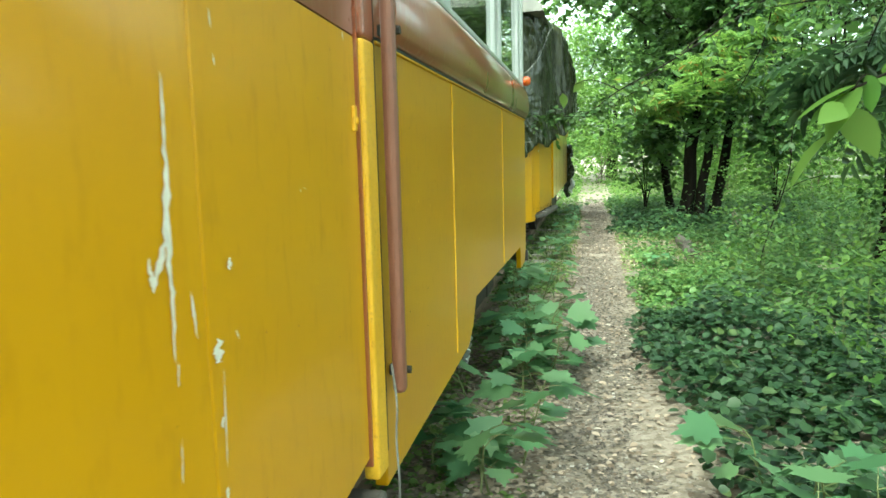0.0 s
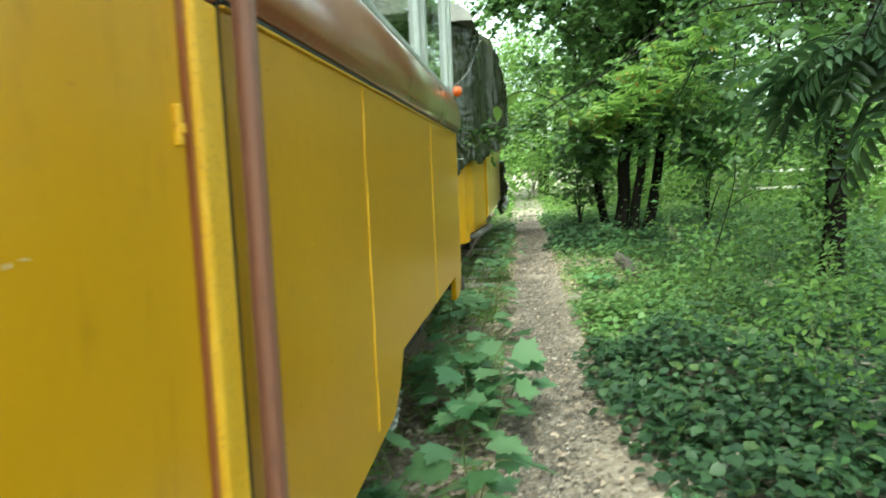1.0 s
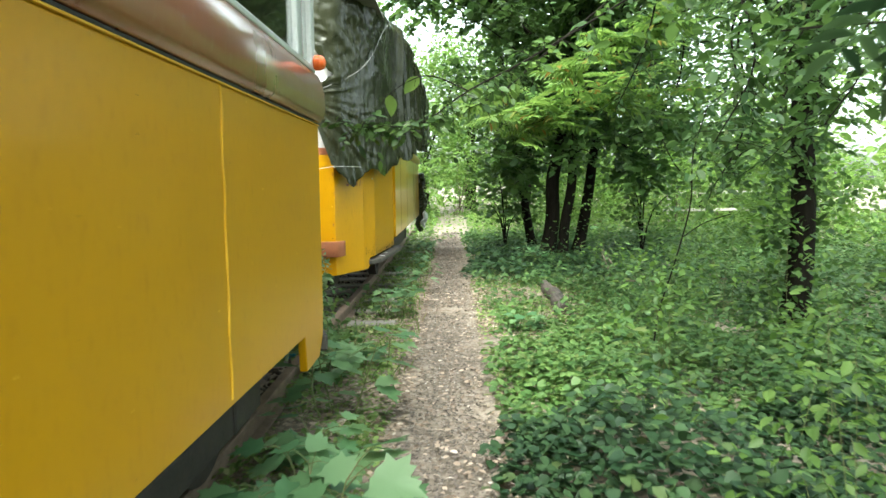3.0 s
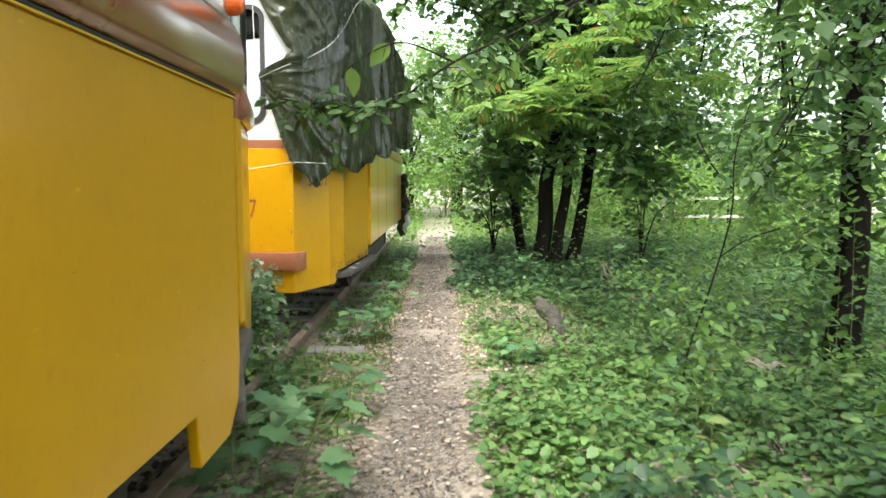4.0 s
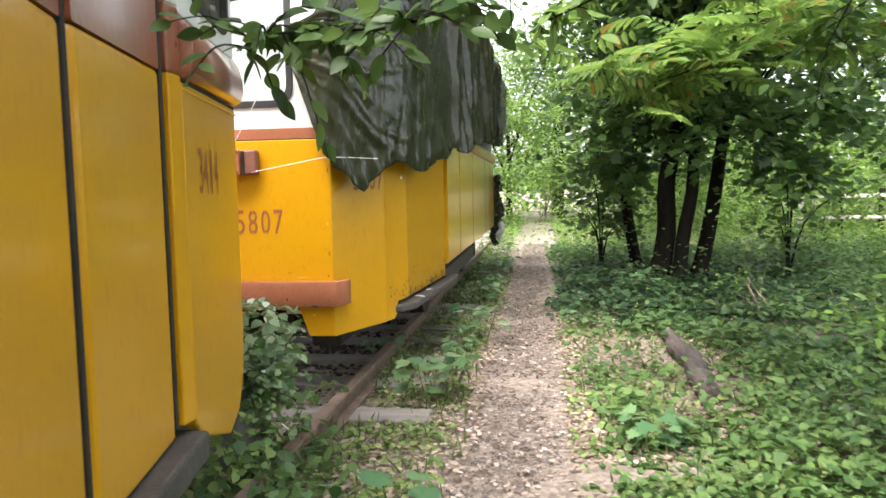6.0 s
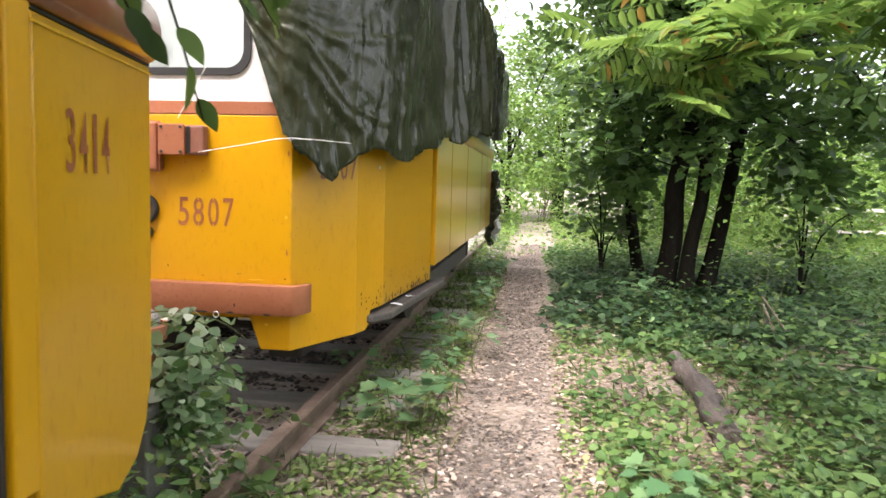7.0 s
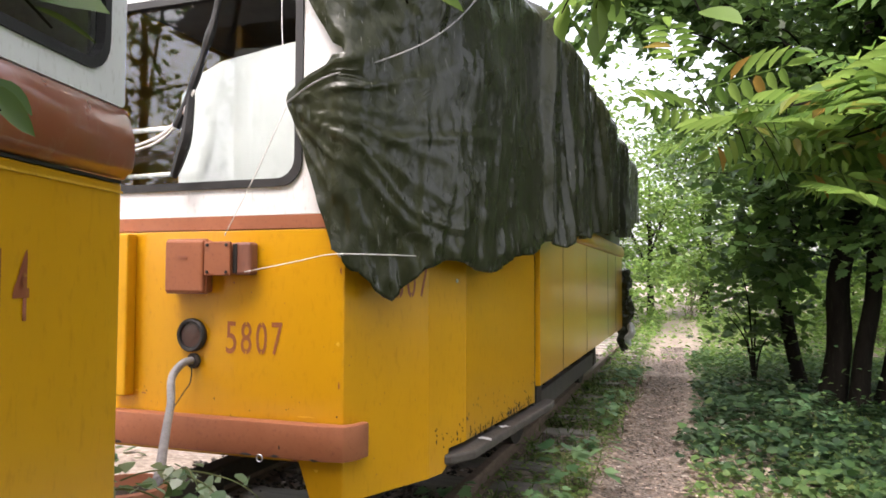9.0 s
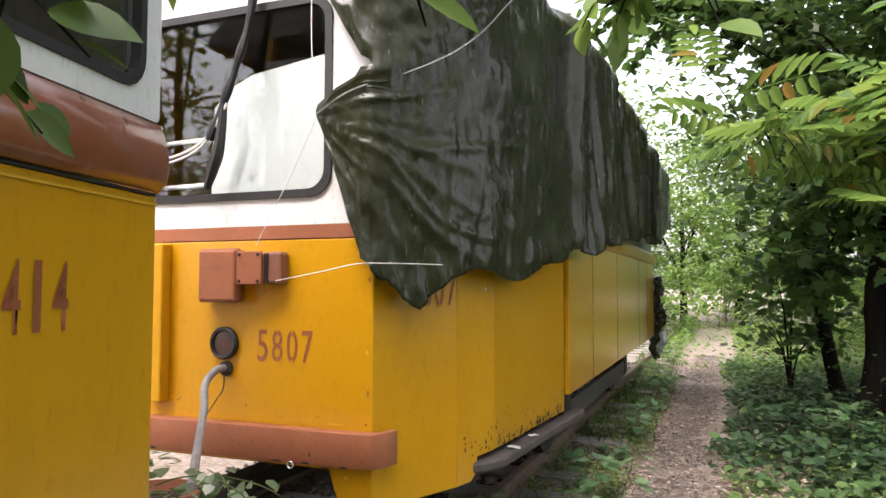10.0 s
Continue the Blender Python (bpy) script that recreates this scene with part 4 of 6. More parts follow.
def fleck(owner, x, y, z, w, hgt, material, seed, name="rust_spot"):
    """A flat ragged spot on a wall that faces the other car."""
    r = random.Random(seed)
    bm = bmesh.new()
    bm.faces.new([bm.verts.new((x + math.cos(a * 0.6283) * w * r.uniform(0.4, 1), y, z + math.sin(a * 0.6283) * hgt * r.uniform(0.4, 1))) for a in range(10)])
    part(name, bm, material, owner)


for k, (x, z, w, hg) in enumerate(((-1.34, 0.662, 0.035, 0.007), (-1.20, 0.664, 0.03, 0.006), (-1.18, 0.70, 0.006, 0.012), (-2.0, 0.664, 0.03, 0.008), (-1.02, 0.66, 0.03, 0.006))):
    fleck(trl, x, 8.7435, z, w, hg, M_IRON, k)
for k, (x, z, w, hg) in enumerate(((-1.97, 0.88, 0.012, 0.006), (-1.93, 0.87, 0.02, 0.005), (-1.60, 1.315, 0.008, 0.01), (-1.46, 1.37, 0.006, 0.006), (-0.955, 1.12, 0.010, 0.012), (-0.95, 0.95, 0.006, 0.02), (-1.10, 0.815, 0.05, 0.006), (-0.945, 1.42, 0.005, 0.02), (-1.05, 0.60, 0.02, 0.008), (-1.15, 0.632, 0.03, 0.006))):
    fleck(trl, x, 8.8175, z, w, hg, M_RUST if k % 2 else M_SEAM, k + 20)
# sockets, lamp and boxes on the front
bx1 = part("socket_box", boxes((-1.765, -1.565, 8.74, 8.818, 1.325, 1.555), bev=0.012), M_RUST, trl, "redbrown metal connection box")
part("lid_edge", boxes((-1.770, -1.560, 8.762, 8.770, 1.320, 1.560), bev=0.002), M_BRN, bx1)
part("lid_mark", boxes((-1.690, -1.645, 8.737, 8.742, 1.470, 1.474), (-1.690, -1.645, 8.737, 8.742, 1.480, 1.484), bev=0), M_BRN, bx1)
bx2 = part("plug_box", boxes((-1.55, -1.415, 8.755, 8.818, 1.405, 1.540), bev=0.008), M_RUST, trl, "redbrown socket box with a cover plate")
part("cover_plate", boxes((-1.555, -1.425, 8.735, 8.748, 1.400, 1.545), bev=0.004), M_RUST, bx2)
for x in (-1.538, -1.442):
    for z in (1.415, 1.530):
        part("bolt", lathe([(0.007, 0), (0.007, 0.005), (0.004, 0.006)], (x, 8.735, z), (0, -1, 0), 8), M_BLK, bx2)
part("plug_body", boxes((-1.427, -1.338, 8.758, 8.818, 1.402, 1.542), bev=0.012), M_HAND, bx2, "dark redbrown socket body")
part("socket_recess", boxes((-1.424, -1.404, 8.753, 8.760, 1.41, 1.535), bev=0.002), M_IRON, bx2)
lamp = smooth(part("tail_lamp", lathe([(0.072, 0.0), (0.074, 0.018), (0.066, 0.028), (0.055, 0.026), (0.053, 0.014)], (-1.668, 8.819, 1.138), (0, -1, 0), 30), M_BLK, trl, "black-ringed round tail lamp"))
part("lens", lathe([(0.054, 0), (0.052, 0.004), (0.02, 0.006), (0.004, 0.006)], (-1.668, 8.806, 1.138), (0, -1, 0), 24), M_LENS, lamp)
number("5807", 0.138, A0, A1, 0.862, 0.076, 1.064, trl, "redbrown stencilled fleet number")
number("5807", 0.138, A1, B1, 0.19, 0.078, 1.305, trl, "redbrown stencilled fleet number, half under the tarpaulin")
part("hinge_post", boxes((-2.08, -1.985, 8.76, 8.82, 0.86, 1.590), bev=0.008), M_YELD, trl, "yellow upright box profile with rusty edges")
part("bolt", lathe([(0.010, 0), (0.010, 0.006), (0.005, 0.008)], (-0.652, 9.46, 1.38), (1, 0, 0), 8), M_ALU, trl)
hose = part("cable_hose", tube(curve_pts([(-1.660, 8.83, 1.025), (-1.670, 8.76, 1.022), (-1.68, 8.70, 0.965), (-1.60, 8.60, 0.88), (-1.532, 8.50, 0.822), (-1.345, 8.25, 0.763), (-1.187, 8.05, 0.761), (-1.17, 8.0, 0.70)], 5), 0.017, 10), M_HOSE, trl, "grey bent cable hose hanging from its hole")
part("flange", lathe([(0.034, 0), (0.034, 0.012), (0.024, 0.016)], (-1.660, 8.82, 1.025), (0, -1, 0), 16), M_IRON, hose)
part("loose_wire", tube(curve_pts([(-1.65, 8.79, 1.0), (-1.64, 8.77, 0.94), (-1.655, 8.75, 0.90), (-1.68, 8.72, 0.84)], 5), 0.003, 5), M_IRON, hose)
wip = part("wiper", tube(curve_pts([(-1.50, 8.77, 2.75), (-1.545, 8.765, 2.52), (-1.60, 8.76, 2.36), (-1.66, 8.755, 2.20), (-1.725, 8.75, 2.05)], 5), [0.018 + 0.004 * math.sin(i * 1.1) for i in range(21)], 8), M_BLK, trl, "drooping perished wiper wrapped in tape")
part("wiper_blade", tube(curve_pts([(-1.65, 8.755, 2.22), (-1.67, 8.752, 2.02), (-1.70, 8.75, 1.92), (-1.735, 8.75, 1.83)], 5), [0.014 + 0.013 * math.sin(i / 15 * 3.14) for i in range(16)], 6), M_BLK, wip)
for o in (0, 0.02):
    part("cable", tube(curve_pts([(-1.63, 8.75, 2.21), (-1.76, 8.74, 2.04 - o), (-2.0, 8.74, 1.97 - o), (-2.3, 8.74, 1.95)], 6), 0.006, 6), M_STRING, wip)
# running board, beams, wheels
board = part("step", extrude([(-0.75, 9.40, 0.51), (-0.66, 9.42, 0.51), (-0.585, 9.56, 0.51), (-0.475, 11.00, 0.51), (-0.485, 11.17, 0.51), (-0.56, 11.20, 0.51), (-0.66, 10.0, 0.51)], (0, 0, 0.048), 0.012), M_STEP, trl, "worn dark running board under the door")
for p in ((-0.60, 9.78, 20), (-0.575, 10.10, 70)):
    bm = bmesh.new()
    bmesh.ops.create_grid(bm, x_segments=3, y_segments=3, size=0.035, matrix=pose(p[0], p[1], 0.566, 6, 4, p[2]) @ Matrix.Diagonal((1, 0.55, 1, 1)))
    for v in bm.verts:
        v.co.z += random.uniform(-0.004, 0.006)
    tagged(part("paper_scrap", bm, M_BOARD), "torn white paper scrap on the running board", "paper", "paper scraps")
part("underframe", boxes((-2.35, -0.98, 9.2, 16.9, 0.58, 0.84), bev=0.01), M_IRON, trl)
part("side_beam", boxes((-0.74, -0.69, 11.6, 15.2, 0.36, 0.52), bev=0.008), M_STEP, trl, "grey weathered guard board under the car")
for y in (11.3, 13.2, 15.1):
    part("hanger", boxes((-0.76, -0.71, y, y + 0.05, 0.40, 0.70), bev=0.004), M_IRON, trl)
for y in (11.6, 15.0):
    wheelset(trl, y)
part("brake_block", boxes((-1.25, -1.05, 9.35, 9.75, 0.3, 0.62), (-1.9, -1.4, 9.5, 9.7, 0.42, 0.52), bev=0.02), M_IRON, trl)
part("broken_board", boxes((-1.32, -1.16, 9.10, 9.16, 0.555, 0.59), bev=0.006), M_CHIP, trl, "pale broken board end under the car")
part("drawbar", boxes((CX - 0.05, CX + 0.05, 8.35, 9.6, 0.44, 0.54), bev=0.01), M_IRON, trl)
for k, (x, y, z0, z1, r0) in enumerate(((-0.50, 17.07, 1.55, 0.95, 0.075), (-0.47, 17.12, 1.15, 0.55, 0.085), (-0.53, 17.10, 0.9, 0.35, 0.07), (-0.43, 17.06, 0.75, 0.42, 0.06))):
    bm = tube(curve_pts([(x, y, z0), (x + 0.03, y + 0.02, z0 * 0.7 + z1 * 0.3), (x - 0.02, y, z0 * 0.35 + z1 * 0.65), (x + 0.02, y + 0.02, z1)], 6), [r0 * (0.55 + 0.45 * math.sin(0.4 + i * 0.15)) for i in range(19)], 12)
    for v in bm.verts:
        v.co += Vector((noise.noise(v.co * 14), noise.noise(v.co * 14 + Vector((3, 0, 0))), 0)) * 0.05
    part("rag", bm, M_BOARD if k == 3 else M_TARP, trl, "crumpled rag hanging at the corner" if k != 3 else "pale torn rag hanging at the corner")
for s0 in (0.9225, 2.3025, 4.2025, 5.2025):
    part("panel_gap", boxes((X2 - 0.012, X2 + 0.0015, 10.89 + s0 - 0.004, 10.89 + s0 + 0.004, 0.69, 1.715), bev=0), M_IRON, trl)

# ---- tarpaulin ----
def make_tarp():
    path = [(-1.16, 8.775), (-0.935, 8.775), (-0.895, 8.80), (-0.73, 9.12), (-0.645, 9.36), (-0.600, 9.60), (-0.545, 10.2), (-0.500, 10.86), (-0.470, 11.1), (-0.460, 14.0), (-0.455, 17.35)]
    acc = [0]
    for a, b in zip(path, path[1:]):
        acc.append(acc[-1] + dist2(a, b))
    S = acc[-1]

    def at(s):
        if s < 0:
            return Vector((path[0][0] + s, path[0][1], 0)), Vector((0, -1, 0))
        for i in range(len(path) - 1):
            if s <= acc[i + 1] or i == len(path) - 2:
                a, b = Vector((*path[i], 0)), Vector((*path[i + 1], 0))
                d = (b - a).normalized()
                return a + d * (s - acc[i]), Vector((d.y, -d.x, 0))

    def interp(v, xs, ys):
        return float(np.interp(v, xs, ys))

    hs = [0, 0.22, 0.25, 0.36, 0.45, 0.50, 0.62, 0.78, 1.00, 1.38, 1.76, 2.14, 2.56, 2.84, 3.86, 5.2, 6.2, 7.2, S]
    hz = [1.46, 1.46, 1.42, 1.34, 1.31, 1.36, 1.44, 1.46, 1.43, 1.45, 1.53, 1.61, 1.62, 1.71, 1.75, 1.88, 1.95, 1.92, 2.28]
    # the slack fold from the tied corner, its second crease, and the rope
    fs_, fz = [0.0, 0.14, 0.23, 0.33, 0.42, 0.55, 0.68, 0.89, 1.21, 1.74, 2.48], [2.10, 2.00, 1.91, 1.79, 1.68, 1.60, 1.55, 1.50, 1.49, 1.59, 1.72]
    gs, gz = [0.0, 0.21, 0.37, 0.48, 0.60, 0.80], [2.11, 1.99, 1.84, 1.73, 1.66, 1.62]
    rs_, rz = [0.0, 0.19, 0.37, 0.60, 0.83, 1.11, 1.4], [2.10, 2.19, 2.29, 2.42, 2.59, 2.84, 3.05]
    lz = [1.41, 1.60, 1.85, 2.09, 2.12, 2.16, 2.22, 2.28, 2.40, 2.60, 3.0, 3.3]
    ls = [0.235, 0.17, 0.09, 0.0, 0.0, 0.06, 0.19, 0.235, 0.16, 0.05, -0.15, -0.3]
    nu, nv = 400, 110
    vs = []
    for j in range(nv + 1):
        v = j / nv
        zn = 1.41 + 1.62 * min(1, v / 0.8)
        s_left = interp(zn, lz, ls)
        for i in range(nu + 1):
            u = (i / nu) ** 1.5
            s = s_left + u * (S - s_left)
            hem = interp(s, hs, hz) + 0.02 * math.sin(s * 9.0)
            p, nrm = at(s)
            if v <= 0.8:
                z = hem + (3.03 - hem) * v / 0.8
                inw = 0.0
            else:
                k = (v - 0.8) / 0.2
                z = 3.03 + 0.37 * math.sin(k * 1.5708)
                inw = 1.15 * (1 - math.cos(k * 1.5708)) + 0.05 * k
            low = 1 - min(1, (z - hem) / 1.6)
            far = min(1, max(0, (s - 2.2) / 0.3))
            near = 1 - far
            # long hanging folds down the side
            fold = far * (0.12 * noise.noise((s * 1.7 + 0.25 * z, z * 0.3, 1)) + 0.17 * (0.4 - abs(noise.noise((s * 2.6 - 0.3 * z, z * 0.3, 4)))) + 0.07 * (0.4 - abs(noise.noise((s * 6.4 + 0.5 * z, z * 0.4, 6)))) + 0.02 * noise.noise((s * 13, z * 1.2, 5)))
            # ridges that run from the tied corner
            f1, g1, r1 = interp(s, fs_, fz), interp(s, gs, gz), interp(s, rs_, rz)
            wob = 0.6 + 0.7 * noise.noise((s * 5, z * 3, 3))
            tip = min(1, 0.25 + max(0, s) * 2.2)
            fold += near * tip * (0.014 * wob * math.exp(-((z - f1) / (0.022 if z < f1 else 0.075)) ** 2) + 0.012 * math.exp(-((z - g1) / 0.014) ** 2) * (s < 0.9))
            fold += near * tip * (0.005 * math.exp(-((z - r1) / 0.012) ** 2) + 0.018 * max(0, min(1, (z - r1) / 0.05)))
            # sharp creases that fan out from the tied corner
            rr, aa = math.hypot(s + 0.02, z - 2.105), math.atan2(z - 2.105, s + 0.02)
            for a0, w0, h0 in ((0.20, 0.035, 0.016), (-0.08, 0.03, 0.012), (-0.30, 0.04, 0.016), (-0.52, 0.03, 0.014), (-0.78, 0.035, 0.016), (-1.02, 0.03, 0.010)):
                fold += near * h0 * min(1, rr / 0.12) * math.exp(-rr / 0.75) * math.exp(-((aa - a0 - 0.12 * rr * rr) / w0) ** 2)
            # the old folds of the packed sheet
            for s0 in (0.62, 1.12, 1.62):
                fold += near * 0.006 * math.exp(-((s - s0 - 0.02 * math.sin(z * 7)) / 0.012) ** 2)
            # a hard edge where the sheet turns the corner of the door
            fold += 0.045 * math.exp(-((s - 2.28 - 0.02 * math.sin(z * 5)) / 0.05) ** 2)
            up_ = max(0, min(1, (z - r1) / 0.1)) * near
            fold += up_ * (0.035 * noise.noise((s * 5, z * 4, 8)) - 0.03 * abs(noise.noise((s * 9 + z * 5, z * 8 - s * 4, 15))))
            # shallow slack creases across the taut sheet, pleats along the hem
            fold += near * (0.030 * noise.noise((s * 1.8, z * 1.8, 18)) + 0.012 * noise.noise((s * 4.5, z * 3.0, 19)) - 0.012 * abs(noise.noise((s * 7 - z * 2, z * 2 + s, 20))) + 0.010 * math.exp(-((z - 1.97 - 0.18 * (s - 0.44)) / 0.02) ** 2) * (0.4 < s < 1.3) - 0.008 * abs(noise.noise((s * 5 + z, z * 3 - s, 21))))
            under = max(0, min(1, (f1 - z) / 0.08)) * near
            fold += under * (0.022 * noise.noise((s * 13 + z * 4, z * 2.5, 24)) + 0.012 * noise.noise((s * 24, z * 9, 27)))
            fold += 0.003 * noise.noise((s * 9, z * 6, 9)) + 0.002 * noise.noise((s * 26, z * 14, 12)) * (0.4 + low)
            q = p + nrm * (0.035 + 0.03 * low + fold - inw)
            if inw:
                q.x = max(q.x, CX)
                q.y = max(q.y, 8.70)
            vs.append((q.x, q.y, z))
    w = nu + 1
    fs = [(j * w + i, j * w + i + 1, (j + 1) * w + i + 1, (j + 1) * w + i) for j in range(nv) for i in range(nu)]
    me = bpy.data.meshes.new("tarpaulin")
    me.from_pydata(vs, [], fs)
    ob = part("tarpaulin", me, M_TARP)
    md = ob.modifiers.new("thickness", 'SOLIDIFY')
    md.thickness = 0.004
    for p in ob.data.polygons:
        p.use_smooth = True
    return tagged(ob, "crumpled dark grey-green tarpaulin hung over the trailer's roof", "tarpaulin")


tarp = make_tarp()
for q in ((-1.158, 8.742, 2.110), (-0.905, 8.735, 1.485)):
    part("eyelet", lathe([(0.006, -0.003), (0.012, -0.003), (0.012, 0.003), (0.006, 0.003)], q, (0, 1, 0), 12), M_ALU, tarp, "metal eyelet")
strings = (((-1.165, 8.745, 2.112), (-1.19, 8.74, 2.45), (-1.20, 8.76, 2.90)), ((-1.165, 8.745, 2.108), (-1.30, 8.74, 1.84), (-1.46, 8.745, 1.57)), ((-1.36, 8.745, 1.415), (-1.12, 8.735, 1.455), (-0.935, 8.695, 1.483), (-0.835, 8.77, 1.486), (-0.75, 8.94, 1.487), (-0.68, 9.12, 1.487)))
for q in strings:
    tagged(part("string", tube(curve_pts(q, 6), 0.0021, 6), M_STRING), "thin white string tying down the tarpaulin", "string", "tarpaulin strings")
part("hem_rope", tube(curve_pts([(-1.15, 8.725, 2.115), (-0.97, 8.695, 2.19), (-0.80, 8.86, 2.29), (-0.672, 9.062, 2.42), (-0.592, 9.282, 2.59), (-0.525, 9.566, 2.84), (-0.50, 9.9, 2.98)], 6), 0.0035, 6), M_HOSE, tarp, "pale hem rope")

# ---- flower pot on the coupling ----
PX, PY = -1.235, 7.95
pot = root("flower_pot", (PX, PY, 0.0), "terracotta flower pot with silvery climbing plant, on a crate", "flower pot")
smooth(part("pot", lathe([(0.085, 0.50), (0.115, 0.70), (0.132, 0.702), (0.136, 0.755), (0.121, 0.758), (0.11, 0.72), (0.105, 0.71)], (PX, PY, 0), sides=36), M_POT, pot), 50)
part("soil", lathe([(0.106, 0.712), (0.106, 0.722), (0.05, 0.728)], (PX, PY, 0)), M_SOIL, pot)
crate = tagged(part("crate", boxes((PX - 0.16, PX + 0.16, PY - 0.16, PY + 0.16, 0.0, 0.46), (PX - 0.17, PX + 0.17, PY - 0.17, PY + 0.17, 0.46, 0.50), bev=0.01), M_GREY), "grey wooden crate half hidden by leaves", "crate")

# ---- climbing plant in the pot ----
def strands(starts, n, drop, reach, shape, size, lmat, owner, name="foliage", seed=1, gap=0.03):
    """Hanging shoots set with leaves."""
    r = random.Random(seed)
    pos = []
    bm = bmesh.new()
    for k in range(n):
        p = Vector(starts[r.randrange(len(starts))]) + Vector((r.gauss(0, 0.04), r.gauss(0, 0.04), 0))
        d = Vector((r.gauss(reach[0], 0.35), r.gauss(reach[1], 0.35), r.uniform(0.2, 0.7))).normalized()
        line = [p.copy()]
        for i in range(int(drop / gap * r.uniform(0.5, 1.1))):
            d = (d + Vector((r.gauss(0, 0.12), r.gauss(0, 0.12), -0.13))).normalized()
            p = p + d * gap
            if p.z < 0.03:
                break
            line.append(p.copy())
            pos.append(tuple(p + Vector((r.gauss(0, 0.025), r.gauss(0, 0.025), r.gauss(0, 0.025)))))
        if len(line) > 2:
            tube(line, [0.004 * (1 - 0.6 * i / len(line)) for i in range(len(line))], 4, bm)
    part("stem", bm, M_STALK, owner)["kind"] = "stuff"
    pos = np.array(pos)
    o, u = loose(len(pos), 0.5, 0.7)
    part(name, leaf_mesh(name, pos, o, u, rng.uniform(0.6, 1.2, len(pos)) * size, shape), lmat, owner)["kind"] = "stuff"


def leafy(owner, centre, radii, n, size, lmat, shape=BROAD, name="foliage"):
    """Leaves through a rounded body, denser to its outside."""
    d = rng.normal(0, 1, (n, 3))
    d /= np.linalg.norm(d, axis=1, keepdims=True)
    pos = np.array(centre) + d * np.array(radii) * (rng.uniform(0.15, 1, (n, 1)) ** 0.5) * (1 + 0.25 * np.sin(d[:, 0:1] * 7 + d[:, 2:3] * 5))
    pos[:, 2] = np.maximum(pos[:, 2], 0.03)
    o, u = loose(n, 0.45, 0.6)
    o[:, :2] += d[:, :2]
    part(name, leaf_mesh(name, pos, o, u, rng.uniform(0.6, 1.2, n) * size, shape), lmat, owner)["kind"] = "stuff"


strands([(PX + 0.11, PY + 0.02, 0.78), (PX + 0.09, PY + 0.07, 0.78), (PX + 0.05, PY - 0.1, 0.78)], 6, 0.40, (0.8, 0.0), BROAD, 0.05, L_PALE, pot, seed=4)
leafy(pot, (-1.02, 7.98, 0.54), (0.14, 0.17, 0.20), 380, 0.06, L_PALE, name="hanging_foliage")
bush = root("bramble_bush", (-1.0, 7.95, 0), "green leafy bush growing between the rails", "bush")
strands([(-1.04, 7.9, 0.04), (-0.97, 8.0, 0.04)], 30, 0.6, (0.05, 0.0), LEAF, 0.075, L_MID, bush, seed=9)
leafy(bush, (-0.985, 7.93, 0.26), (0.15, 0.22, 0.30), 150, 0.042, L_WEED, name="leaf_mass")
leafy(bush, (-0.96, 7.95, 0.42), (0.15, 0.20, 0.22), 190, 0.042, L_PALE, name="leaf_mass")
leafy(bush, (-1.06, 7.6, 0.18), (0.14, 0.22, 0.20), 170, 0.05, L_WEED, name="leaf_mass")
for p in ((-0.83, 7.35), (-0.78, 7.0), (-0.95, 7.6)):
    wd = root("bramble_bush", (p[0], p[1], 0), "green leafy weed beside the rail", "bush", "weeds at the rail")
    strands([(p[0], p[1], 0.02)], 16, 0.45, (0.1, 0), BROAD, 0.06, L_MID, wd, seed=int(p[1] * 100))


# ---- maple seedlings along the rail ----
def sapling(height, n, size, seed, shape=MAPLE, lmat=None):
    """A seedling at the origin: thin stems, large lobed leaves on stalks."""
    r = random.Random(seed)
    rt = root("maple_seedling", (0, 0, 0), "maple seedling with large lobed green leaves", "plant", "maple seedlings")
    bm = bmesh.new()
    pos, out = [], []
    for k in range(max(1, n // 7)):
        b = Vector((r.gauss(0, 0.06), r.gauss(0, 0.06), -0.02))
        t = b + Vector((r.gauss(0, 0.07), r.gauss(0, 0.07), height * r.uniform(0.7, 1.1)))
        line = curve_pts([b, b.lerp(t, 0.5) + Vector((r.gauss(0, 0.02), r.gauss(0, 0.02), 0)), t], 4)
        tube(line, [0.006 * (1 - 0.6 * i / 8) for i in range(9)], 5, bm)
        for i in range(7):
            s = line[min(8, 3 + i)]
            a = r.uniform(0, 6.283)
            e = s + Vector((math.cos(a), math.sin(a), r.uniform(0.1, 0.5))) * r.uniform(0.06, 0.14)
            tube([s, s.lerp(e, 0.5) + Vector((0, 0, 0.01)), e], [0.0025, 0.002, 0.0016], 4, bm)
            pos.append(tuple(e))
            out.append((math.cos(a) + r.gauss(0, 0.3), math.sin(a) + r.gauss(0, 0.3), r.uniform(-0.45, 0.0)))
    part("stem", bm, M_STALK, rt)["kind"] = "stuff"
    pos, out = np.array(pos), np.array(out)
    up = np.stack([rng.normal(0, 0.25, len(pos)), rng.normal(0, 0.25, len(pos)), np.ones(len(pos))], 1)
    part("foliage", leaf_mesh("leaves", pos, out, up, rng.uniform(0.7, 1.15, len(pos)) * size, shape), lmat or L_MAP, rt)["kind"] = "stuff"
    return rt


